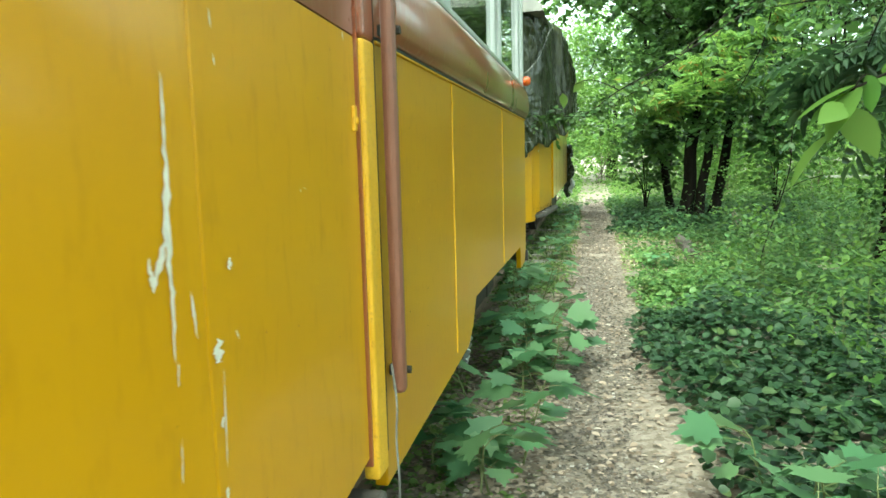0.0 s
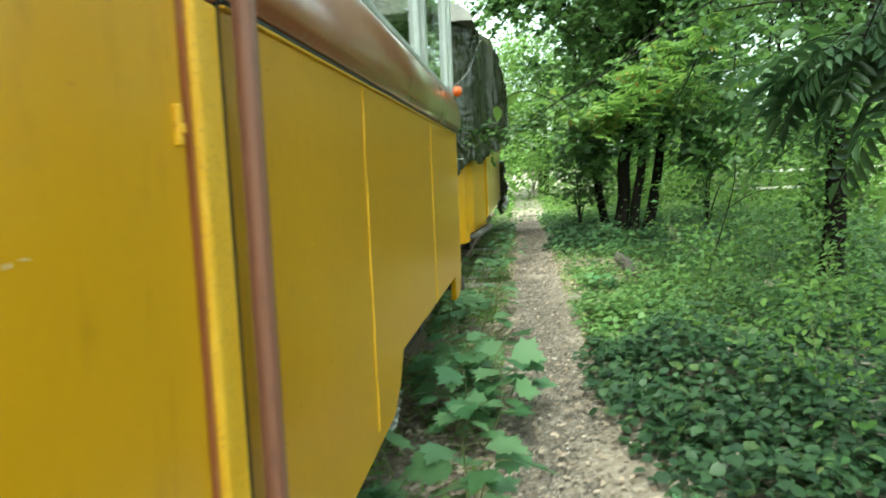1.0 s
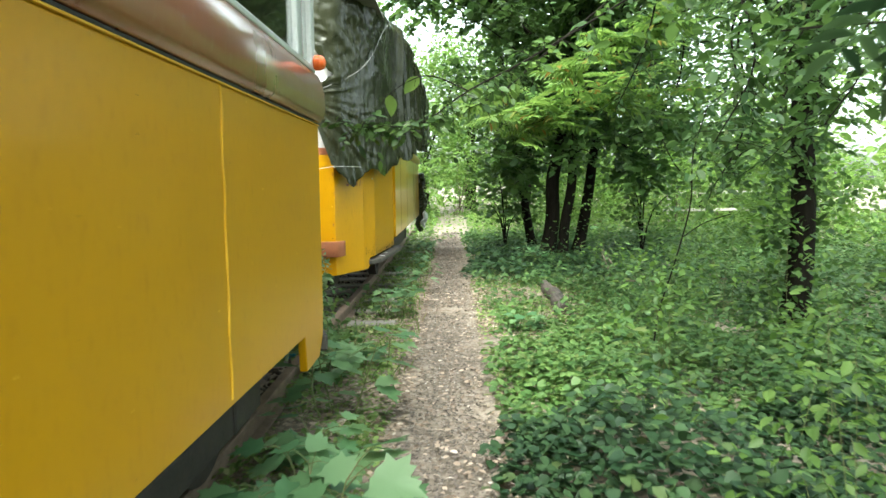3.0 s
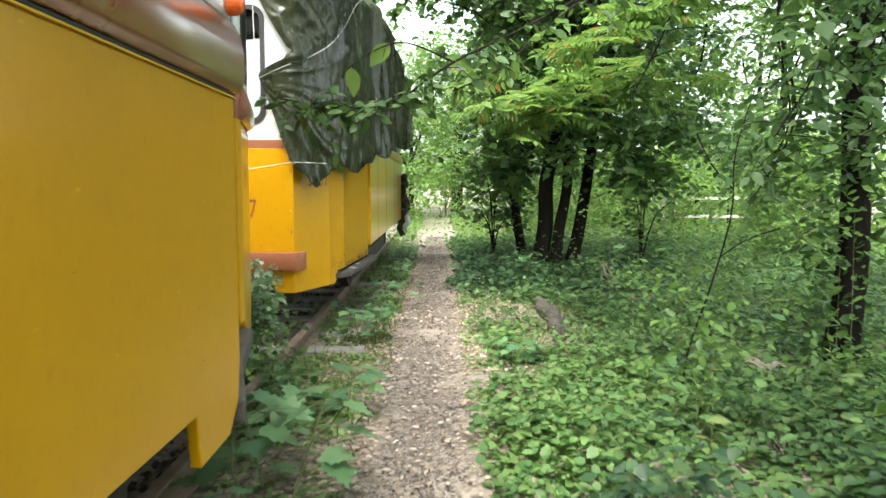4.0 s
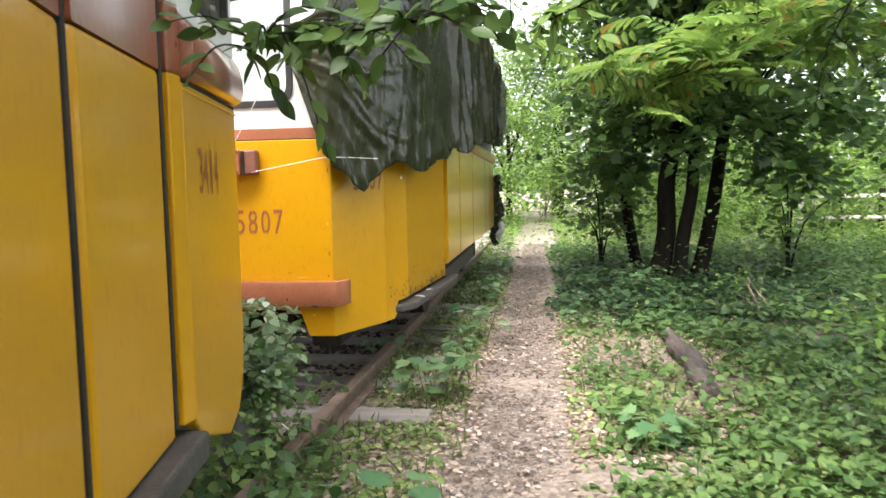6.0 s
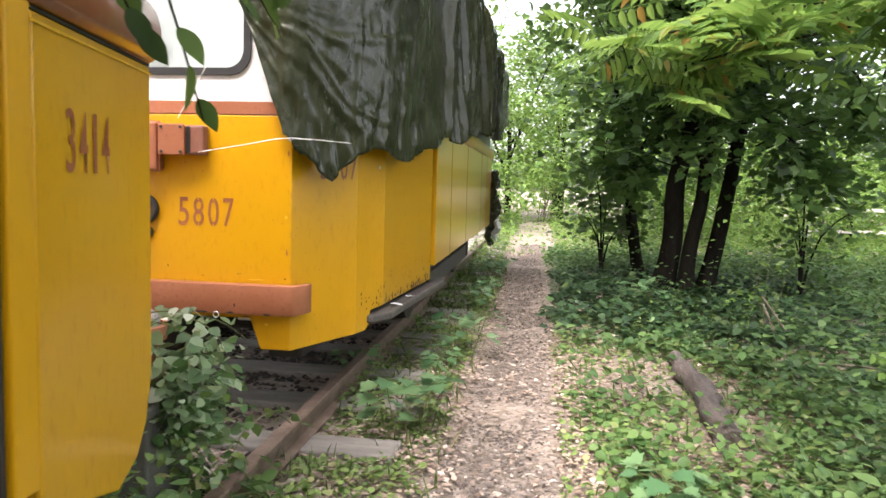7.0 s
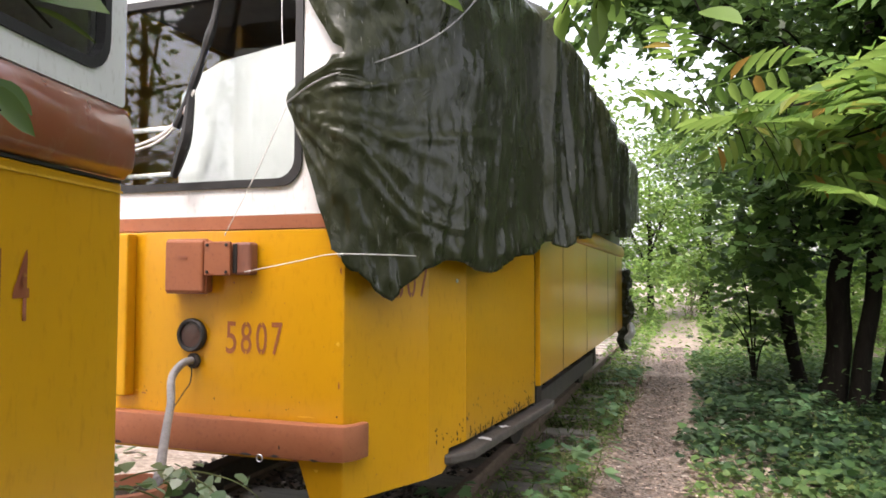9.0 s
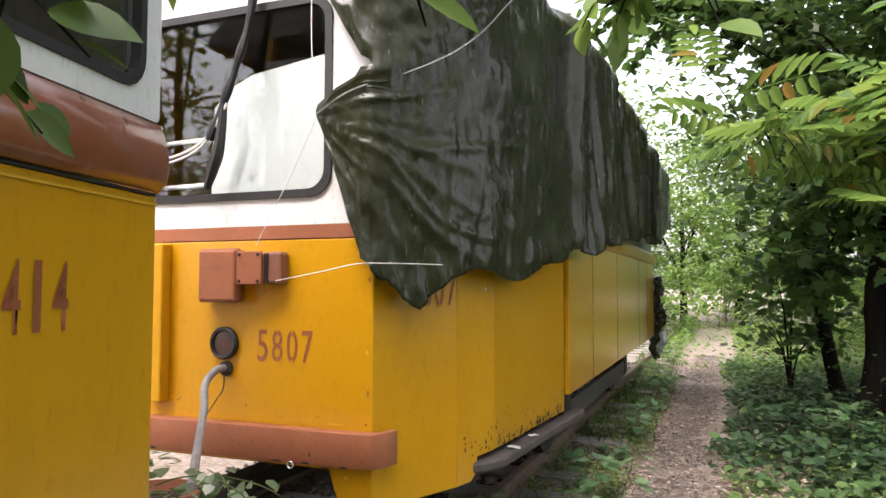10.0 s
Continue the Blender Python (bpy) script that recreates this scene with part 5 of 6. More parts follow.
kinds = [sapling(0.32, 21, 0.145, 1), sapling(0.20, 28, 0.12, 2), sapling(0.38, 21, 0.16, 3)]
spots = [(-0.40, 2.75), (-0.52, 2.95), (-0.33, 3.05), (-0.30, 3.95), (-0.38, 4.25), (-0.24, 4.55), (-0.34, 5.05), (-0.50, 5.45), (-0.52, 6.15), (-0.62, 6.75), (-0.50, 7.25),
         (-0.40, 9.15), (-0.36, 9.7), (-0.42, 10.5), (-0.30, 10.9), (-1.0, 10.2), (-0.40, 12.1), (-0.36, 13.0), (-0.40, 13.9), (-0.3, 14.6), (-0.45, 15.3), (-0.30, 15.9), (-0.42, 16.6),
         (0.76, 2.0), (0.70, 2.5), (0.80, 8.5), (1.4, 13.2), (1.5, 14.3), (-0.40, 4.8), (-0.30, 4.35), (-0.42, 4.45)]
rnd = random.Random(21)
for i, (x, y) in enumerate(spots):
    m = pose(x, y, ground_z(x, y), 0, 0, rnd.uniform(0, 360))
    if i < 3:
        kinds[i].matrix_basis = m
    else:
        ob = copy_thing(kinds[i % 3], m)
        k = rnd.uniform(0.75, 1.15) * (0.68 if y > 8.5 else 1.0)
        ob.matrix_basis = m @ Matrix.Diagonal((k, k, k, 1))


# ---- herbs, grass and litter on the ground ----
def scatter(n, x0, x1, y0, y1, keep):
    """Random places on the ground for which keep(x, y) is above a random number."""
    xs, ys = rng.uniform(x0, x1, n), rng.uniform(y0, y1, n)
    k = rng.uniform(0, 1, n)
    ok = np.array([keep(a, b) > c for a, b, c in zip(xs, ys, k)])
    xs, ys = xs[ok], ys[ok]
    zs = np.array([ground_z(a, b) for a, b in zip(xs, ys)])
    return np.stack([xs, ys, zs], 1)


def path_edge(y):
    """Right edge of the trodden path."""
    return 0.36 + 0.10 * math.sin(y * 0.9) * math.exp(-((y - 9) / 9) ** 2) + 0.05 * math.sin(y * 2.3)


def herb_cover(x, y):
    e = x - path_edge(y)
    if e < 0.02:
        return 0
    bare = math.exp(-((x - 0.80) / 0.55) ** 2 - ((y - 10.6) / 1.5) ** 2)      # trampled patch by the log
    bare = min(1, bare + 0.8 * math.exp(-((x - 1.20) / 0.38) ** 4 - ((y - 9.75) / 1.15) ** 4))
    k = min(1, e / 0.22)
    pat = 0.5 + 0.9 * noise.noise((x * 1.1, y * 1.1, 2.0))
    return max(0, k * (0.46 + 0.7 * pat) * (1 - 0.9 * bare))


def left_cover(x, y):
    pat = 0.52 + 1.0 * noise.noise((x * 2.3, y * 1.9, 7.0))
    return max(0, pat) * (1 if y > 5.5 else 0.75) * min(1, max(0, (-0.18 - x) / 0.15))


def herbs(name, pos, size, shape, lmat, high, label, tilt=0.35):
    pos = pos.copy()
    mound = np.array([max(0.15, 0.9 + 1.9 * noise.noise((a * 1.4, b_ * 1.4, 20.0))) for a, b_ in pos[:, :2]])
    pos[:, 2] += np.abs(rng.normal(0.5, 0.35, len(pos))) * high * mound
    o, u = loose(len(pos), 0.15, tilt)
    ob = part(name, leaf_mesh(name, pos, o, u, rng.uniform(0.55, 1.2, len(pos)) * size, shape), lmat)
    return tagged(ob, label, "undergrowth", kind="stuff")


near = scatter(40000, 0.3, 4.2, 0.6, 6.0, herb_cover)
mid_ = scatter(40000, 0.3, 4.2, 6.0, 10.0, herb_cover)
# Herbs here take the lit green by the path, the shaded green nearer.
herbs("ground_cover", mid_[mid_[:, 0] < 1.7], 0.055, BROAD, L_HERB, 0.12, "low broad-leaved herbs beside the path, light put into their colour")
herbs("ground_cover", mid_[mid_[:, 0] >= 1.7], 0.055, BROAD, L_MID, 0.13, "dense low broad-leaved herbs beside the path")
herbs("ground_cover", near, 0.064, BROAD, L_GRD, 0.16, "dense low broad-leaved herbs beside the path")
mid = scatter(60000, 0.3, 7.0, 10.0, 20.0, herb_cover)
# Under the maples the shade is painted by the darker leaf colour.
maple_shade = (mid[:, 0] < 3.6) & (mid[:, 1] > 11.6) & (mid[:, 1] < 16.2)
herbs("ground_cover", mid[maple_shade], 0.085, BROAD, L_GRD, 0.12, "creeping leaves with the maple shade put into their colour")
herbs("ground_cover", mid[~maple_shade], 0.075, BROAD, L_MID, 0.16, "dense low broad-leaved herbs beside the path")
farh = scatter(42000, -1.0, 14.0, 18.0, 34.0, lambda x, y: 0.8 if abs(x - 0.15) > 0.5 else 0.12)
herbs("ground_cover", farh, 0.12, OVAL, L_BRI, 0.25, "bright undergrowth in the clearing")
right = scatter(36000, 4.0, 14.0, 0.5, 18.0, lambda x, y: 0.8)
herbs("ground_cover", right, 0.11, OVAL, L_MID, 0.25, "undergrowth under the trees")
back = scatter(40000, -13.0, 14.0, -6.0, 26.0, lambda x, y: 0.75 if (x > 0.5 and y < 0.8) or x < -3.3 or (x > 4.1 and y < 10) else 0)
herbs("ground_cover", back, 0.12, OVAL, L_MID, 0.25, "undergrowth round the track")
tall = scatter(30000, 0.9, 6.0, 1.0, 14.0, lambda x, y: (0.12 if y < 5 else 0.42) * max(0, herb_cover(x - 0.3, y)))
herbs("tall_herbs", tall, 0.06, OVAL, L_MID, 0.45, "taller loose herbs among the ground cover")
lft = scatter(48000, -0.95, -0.1, 1.0, 18.0, left_cover)
herbs("weeds", lft, 0.038, BROAD, L_WEED, 0.06, "small bright weeds between rail and path")
pat_ = scatter(9000, 0.38, 1.9, 7.5, 13.0, lambda x, y: max(0, 0.55 + noise.noise((x * 2.2, y * 2.2, 31))))
herbs("weeds", pat_, 0.038, BROAD, L_WEED, 0.05, "small pale weeds on the trampled patch by the log")
grs = scatter(12000, -0.95, 2.2, 6.5, 20.0, lambda x, y: (0.6 if x < -0.15 else 0.0) * max(0, 0.4 + noise.noise((x * 2, y * 2, 11))) + (0.5 if x > 1.5 else 0.16 if x > 0.5 else 0))
go = np.stack([rng.normal(0, 0.35, len(grs)), rng.normal(0, 0.35, len(grs)), np.ones(len(grs))], 1)
gu = np.stack([rng.normal(0, 1, len(grs)), rng.normal(0, 1, len(grs)), np.zeros(len(grs))], 1)
tagged(part("grass", leaf_mesh("grass", grs, go, gu, rng.uniform(0.05, 0.15, len(grs)), (BLADE[0] * np.array([1.6, 1, 1]), BLADE[1])), L_GRASS), "thin grass blades by the path", "grass", kind="stuff")
lit = scatter(40000, -2.6, 3.0, 0.8, 20.0, lambda x, y: 0.75)
lit[:, 2] += 0.012
strip = scatter(16000, -0.95, -0.12, 2.0, 17.0, lambda x, y: 0.85)
strip[:, 2] += 0.016
patch = scatter(9000, 0.38, 1.9, 8.2, 12.2, lambda x, y: 0.9)
patch[:, 2] += 0.014
lit = np.concatenate([lit, strip, patch])
lo_, lu_ = loose(len(lit), -0.05, 0.25)
lo_[:, 2] *= 0.3
tagged(part("leaf_litter", leaf_mesh("leaf_litter", lit, lo_, lu_, rng.uniform(0.02, 0.05, len(lit)), OVAL), M_LITTER), "dry brown fallen leaves on the soil", "leaf litter", kind="stuff")
chp = scatter(80000, -0.30, 0.80, 0.4, 22.0, lambda x, y: math.exp(-((x - 0.12 - 0.06 * max(0, 4 - y)) / (0.30 + 0.05 * max(0, 4 - y))) ** 4))
chp[:, 2] += np.where(chp[:, 1] < 3.0, 0.010, -0.008) + rng.uniform(-0.008, 0.006, len(chp))
co, cu_ = loose(len(chp), 0.0, 0.4)
co[:, 2] *= 0.35
CHIP = (np.array([(-0.25, 0, 0), (0.25, 0.05, 0), (0.3, 0.8, 0.02), (-0.2, 1, 0)]), [(0, 1, 2, 3)])
tagged(part("path_chips", leaf_mesh("path_chips", chp, co, cu_, rng.uniform(0.008, 0.024, len(chp)), CHIP), M_CHIPS), "pale trodden wood chips and leaf crumbs on the path", "wood chips", kind="stuff")

STONE = (np.array([(0.5, 0, 0.1), (0, 0.45, 0.1), (-0.5, 0.05, 0.12), (0.05, -0.4, 0.1), (0.05, 0.05, 0.42), (0, 0, -0.2)]), [(0, 1, 4), (1, 2, 4), (2, 3, 4), (3, 0, 4), (1, 0, 5), (2, 1, 5), (3, 2, 5), (0, 3, 5)])
# Dark stones cover the pale soil; their colour carries the shadow under the cars.
bal = scatter(16000, -3.0, -0.72, 0.5, 20.0, lambda x, y: 0.9 if x < -0.97 else 0.0)
bal[:, 2] += 0.004
bo_, bu_ = loose(len(bal), 0.0, 0.3)
bo_[:, 2] *= 0.3
M_BALLAST = leaf_mat("shaded_ballast", (0.018, 0.015, 0.012), (0.075, 0.062, 0.05), 0.0, 0.95, odd=(0.16, 0.15, 0.13))
tagged(part("ballast", leaf_mesh("ballast", bal, bo_, bu_, rng.uniform(0.03, 0.07, len(bal)), STONE), M_BALLAST), "dark ballast stones between the rails, the cars' shade put into their colour", "ballast", kind="stuff")

bm = bmesh.new()
bmesh.ops.create_icosphere(bm, subdivisions=3, radius=0.05, matrix=pose(-1.10, 7.50, 0.06) @ Matrix.Diagonal((1.3, 0.8, 0.8, 1)))
for q in bm.verts:
    q.co += q.normal * 0.022 * noise.noise(q.co * 40)
tagged(part("plastic_bag", bm, mat("blue_plastic", ((0.02, 0.16, 0.24), (0.04, 0.26, 0.36)), 0.3, 0, 20, 90, 0.3)), "small crumpled blue plastic bag beside the rail", "litter")

# ---- log and sticks ----
lg = [(1.27, 10.95, 0.07), (1.26, 10.5, 0.075), (1.29, 10.0, 0.06), (1.23, 9.55, 0.06), (1.25, 9.2, 0.04)]
bm = tube(curve_pts(lg, 5), [0.045 + 0.028 * min(1, i / 8) + 0.012 * math.sin(i * 1.7) for i in range(21)], 12)
for v in bm.verts:
    v.co += Vector((noise.noise(v.co * 9), noise.noise(v.co * 9 + Vector((5, 0, 0))), noise.noise(v.co * 8))) * 0.035
log = smooth(part("log", bm, M_LOG), 50)
tagged(log, "rotten grey-brown log with peeling bark on the ground", "log")
for q in (((1.86, 10.76, 0.10), (2.35, 10.74, 0.13), (2.9, 10.66, 0.11)), ((2.29, 11.83, 0.03), (2.26, 11.95, 0.18), (2.22, 12.1, 0.34)), ((2.42, 11.75, 0.03), (2.33, 11.95, 0.2), (2.25, 12.2, 0.38)), ((0.25, 2.2, 0.01), (0.45, 2.35, 0.03), (0.62, 2.42, 0.02)), ((1.5, 9.0, 0.03), (1.9, 9.2, 0.08), (2.2, 9.15, 0.05))):
    tagged(part("stick", tube(curve_pts(q, 5), 0.010, 6), M_TWIG), "dry fallen stick on the ground", "stick", "fallen sticks")

# ---- thin bent sapling among the herbs ----
whip = root("sapling", (1.80, 7.35, 0), "thin bent bare sapling with few leaves", "sapling")
wl = curve_pts([(1.60, 7.35, 0.0), (1.63, 7.33, 0.35), (1.74, 7.30, 0.75), (1.84, 7.30, 1.15), (1.86, 7.32, 1.5), (1.98, 7.38, 1.85)], 5)
bm = tube(wl, [0.007 * (1 - 0.6 * i / len(wl)) for i in range(len(wl))], 6)
tube(curve_pts([wl[12], wl[12] + Vector((0.16, 0.02, 0.10)), wl[12] + Vector((0.36, 0.05, 0.16))], 3), 0.004, 5, bm)
tube(curve_pts([wl[17], wl[17] + Vector((-0.12, 0.02, 0.14)), wl[17] + Vector((-0.2, 0.05, 0.32))], 3), 0.004, 5, bm)
part("stem", bm, M_BARK, whip)
wp = clumps([tuple(wl[15]), tuple(wl[19]), tuple(wl[22]), tuple(wl[25]), tuple(wl[12] + Vector((0.36, 0.05, 0.16))), tuple(wl[17] + Vector((-0.2, 0.05, 0.32)))], 9, 0.10)
wo, wu = loose(len(wp))
part("foliage", leaf_mesh("foliage", wp, wo, wu, rng.uniform(0.05, 0.09, len(wp)), LEAF), L_MID, whip)

# ---- trees ----
clear = lambda q: (q.x < 0.75 and q.z < 2.3) or (q.x < 0.2 and q.y < 18 and q.z < 3.7) or (q.x < -0.9 and q.y < 16) or (q.x < 1.2 and q.y < 10.5 and q.z > 3) or (abs(q.x - 0.1) < 0.7 and q.z < 2.6)
stub = lambda q: clear(q) or (q.z < 1.55 and q.x < 3.4 and q.y < 15.4)
tree("maple_tree", (1.80, 14.85), 8.0, 0.145, (0.70, 0.1), (3.2, 3.0, 0), 1.7, 130, 70, 0.125, BROAD, L_CAN, "maple with shade-darkened bark, one of a clump of trunks", "clump of trunks", hole=stub)
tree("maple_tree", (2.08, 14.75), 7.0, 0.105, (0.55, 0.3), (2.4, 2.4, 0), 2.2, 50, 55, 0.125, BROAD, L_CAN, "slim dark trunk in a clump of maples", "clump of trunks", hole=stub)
tree("maple_tree", (2.38, 15.1), 7.5, 0.115, (1.0, 0.2), (2.8, 2.8, 0), 1.5, 100, 70, 0.125, BROAD, L_DARK, "maple with shade-darkened bark leaning away from the clump", "clump of trunks", hole=stub)
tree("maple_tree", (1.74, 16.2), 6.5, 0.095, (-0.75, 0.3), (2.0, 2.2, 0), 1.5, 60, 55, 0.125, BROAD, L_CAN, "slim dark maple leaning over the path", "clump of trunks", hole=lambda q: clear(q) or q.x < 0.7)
elm = tree("elm_tree", (3.05, 8.3), 7.5, 0.115, (0.1, -0.2), (2.3, 2.3, 0), 2.1, 62, 80, 0.09, OVAL, L_CAN, "ivy-dark elm with spreading leafy boughs", hole=lambda q: clear(q) or q.x < 1.3 and q.z < 2.6)
ia, iz = rng.uniform(0, 6.28318, 1500), rng.uniform(0.1, 3.2, 1500)
ir = 0.12 + np.abs(rng.normal(0, 0.14, 1500)) * (0.6 + 0.6 * np.sin(iz * 4.0) ** 2)
io, iu = loose(1500, 0.5, 0.6)
part("ivy", leaf_mesh("ivy", np.stack([3.05 + ir * np.cos(ia), 8.3 + ir * np.sin(ia), iz], 1), io, iu, rng.uniform(0.04, 0.085, 1500), BROAD), L_CAN, elm, "ivy leaves on the trunk")["kind"] = "stuff"
tree("elm_tree", (4.4, 4.4), 7.0, 0.13, (-0.9, 0.6), (3.0, 3.0, 0), 1.9, 95, 100, 0.085, OVAL, L_CAN, "shady elm whose boughs hang over the path", hole=lambda q: clear(q) or q.x < 1.3 and q.z < 2.5 or q.y < 2.4 and q.x < 1.2 and q.z < 3)
tree("elm_tree", (3.4, 0.9), 6.0, 0.12, (-0.6, 0.3), (2.5, 2.5, 0), 2.2, 90, 90, 0.085, OVAL, L_DARK, "shady elm whose boughs hang over the path", hole=lambda q: q.x < 0.9 and q.z < 2.9 or q.x < 0.4)
tree("ash_tree", (2.2, 22.0), 7.5, 0.11, (0.2, 0), (2.6, 2.6, 0), 1.2, 90, 75, 0.15, OVAL, L_BRI, "bright leafy tree at the clearing", hole=lambda q: clear(q) or q.x < 1.4)
# Trees beyond y 10 take the brighter leaf: the clearing's light in their colour.
for x, y in ((10.5, 25), (4.5, 28), (1.2, 36), (-3.0, 27), (-7.5, 23), (-9, 16), (-9, 8), (-9, 1), (-5, 32), (5, 34), (12, 30), (-12, 28), (1.0, 40), (-9, -7), (9, -3), (4, -7), (-2, -12), (7, 29), (-1.0, 35)):
    tree("far_tree", (x, y), 7.5 + (x * 7 + y * 3) % 3.5, 0.15, (0, 0), (3.4, 3.4, 0), 0.7 if abs(x - 0.5) > 3 else 1.4, 80, 70, 0.21, OVAL, L_BRI if y > 10 else L_CAN, "leafy tree at the edge of the wood", "far trees", 0.45)


def shrub(base, wide, high, n, per, leaf, lmat, seed):
    """A many-stemmed shrub, leafy to the ground."""
    r = random.Random(seed)
    bx, by = base
    bz = ground_z(bx, by)
    rt = root("shrub", (bx, by, bz), "leafy many-stemmed shrub in the undergrowth", "shrub", "shrubs")
    bm = bmesh.new()
    cs = []
    for k in range(n):
        a, w = r.uniform(0, 6.283), math.sqrt(r.uniform(0, 1))
        z = r.uniform(0.08, 1)
        k_ = math.sin(min(1, z * 0.8 + 0.25) * 3.14) ** 0.5
        c = Vector((bx + math.cos(a) * w * wide * k_, by + math.sin(a) * w * wide * k_, bz + z * high))
        cs.append(tuple(c))
        if k % 3 == 0:
            s = Vector((bx + r.gauss(0, 0.1), by + r.gauss(0, 0.1), bz - 0.03))
            tube(curve_pts([s, s.lerp(c, 0.5) + Vector((0, 0, 0.15)), c], 3), [k0 * min(1, wide * 0.45 - 0.02) for k0 in (0.016, 0.015, 0.013, 0.011, 0.009, 0.007, 0.004)], 5, bm)
    part("wood", bm, M_TWIG if wide > 0.5 else M_STALK, rt)["kind"] = "stuff"
    pos = clumps(cs, per, 0.22 * wide ** 0.5)
    pos[:, 2] = np.maximum(pos[:, 2], bz + 0.05)
    o, u = loose(len(pos))
    part("foliage", leaf_mesh("foliage", pos, o, u, rng.uniform(0.6, 1.15, len(pos)) * leaf, OVAL), lmat, rt)


# Shrubs use the bright leaf colour too, in place of light through the wood.
rs = random.Random(5)
for x, y, w, hgt in ((4.6, 6.6, 0.9, 1.7), (5.6, 9.4, 1.1, 2.0), (6.8, 10.8, 1.2, 2.2), (6.6, 15.4, 1.2, 2.0), (7.6, 18.2, 1.3, 2.2), (6.2, 21.4, 1.3, 2.2), (4.0, 23.0, 1.3, 2.4), (-2.6, 23.0, 1.2, 2.6), (-1.8, 28.0, 1.4, 2.8), (2.8, 28.5, 1.5, 2.8), (6.0, 26.5, 1.5, 2.6), (9.0, 20.5, 1.5, 2.4), (8.6, 14.2, 1.4, 2.4), (8.4, 8.4, 1.4, 2.4), (6.6, 4.8, 1.2, 2.2), (7.4, 1.8, 1.3, 2.4), (0.4, 33.0, 1.8, 3.2), (-4.6, 25.5, 1.5, 3.0), (9.0, 26.0, 1.8, 3.0), (11.5, 17.5, 1.6, 2.6), (11.0, 11.5, 1.6, 2.6), (11.0, 6.5, 1.6, 2.6)):
    shrub((x, y), w, hgt, 44, 52, 0.10 if y < 13 and x < 6 else 0.15, L_BRI, int(x * 71 + y * 13))

for x, y, hgt in ((1.5, 4.6, 0.7), (2.0, 5.6, 1.0), (1.4, 6.6, 0.8), (2.4, 7.2, 1.3), (1.9, 8.3, 1.1), (2.7, 8.9, 1.2), (2.3, 12.2, 1.3), (3.0, 6.2, 1.4), (2.6, 10.2, 0.9), (1.75, 3.6, 0.8), (2.6, 4.6, 1.3), (3.4, 11.8, 1.2)):
    shrub((x, y), 0.36, hgt, 16, 15, 0.065, L_BRI, int(x * 91 + y * 17))

# the wood goes on all round, too far off to tell trees apart
ea = rng.uniform(0, 6.28318, 30000)
er = rng.uniform(27, 40, 30000) * (1 + 0.12 * np.sin(ea * 5))
ez = rng.uniform(0, 1, 30000) ** 1.2 * (5.5 + 2.5 * np.sin(ea * 9) + 1.5 * np.sin(ea * 23)) * np.where((ea > 2.4) & (ea < 3.9), 0.6, 1.0)
epos = np.stack([er * np.cos(ea), 12 + er * np.sin(ea), ez], 1)
keep_ = (np.cos(ea - 0.25) < 0.75) | (rng.uniform(0, 1, len(ea)) < 0.45)
epos = epos[keep_]
eo, eu = loose(len(epos))
tagged(part("woodland_edge", leaf_mesh("woodland_edge", epos, eo, eu, rng.uniform(0.35, 0.7, len(epos)), OVAL), L_BRI), "distant leafy edge of the wood", "woodland", kind="stuff")

for x, y, w, hgt in ((3.5, 14.9, 0.8, 2.3), (1.2, 16.4, 0.5, 1.7)):
    young = root("young_maple", (x, y, ground_z(x, y)), "young maple with dark lobed leaves beside the clump", "tree", "young maples")
    r_ = random.Random(int(x * 100))
    bm = bmesh.new()
    cs = []
    for k in range(30):
        a, q = r_.uniform(0, 6.283), r_.uniform(0.2, 1)
        c = Vector((x + math.cos(a) * w * q, y + math.sin(a) * w * q, r_.uniform(0.5, hgt)))
        cs.append(tuple(c))
        s = Vector((x, y, 0))
        if k % 7 == 0:
            tube(curve_pts([s, Vector((x, y, c.z * 0.5)).lerp(c, 0.3), c], 3), [0.018, 0.016, 0.013, 0.011, 0.008, 0.006, 0.004], 5, bm)
    part("stem", bm, M_BARK, young)["kind"] = "stuff"
    pos = clumps(cs, 20, 0.19)
    o, u = loose(len(pos))
    part("foliage", leaf_mesh("foliage", pos, o, u, rng.uniform(0.6, 1.1, len(pos)) * 0.12, MAPLE), L_CAN, young)


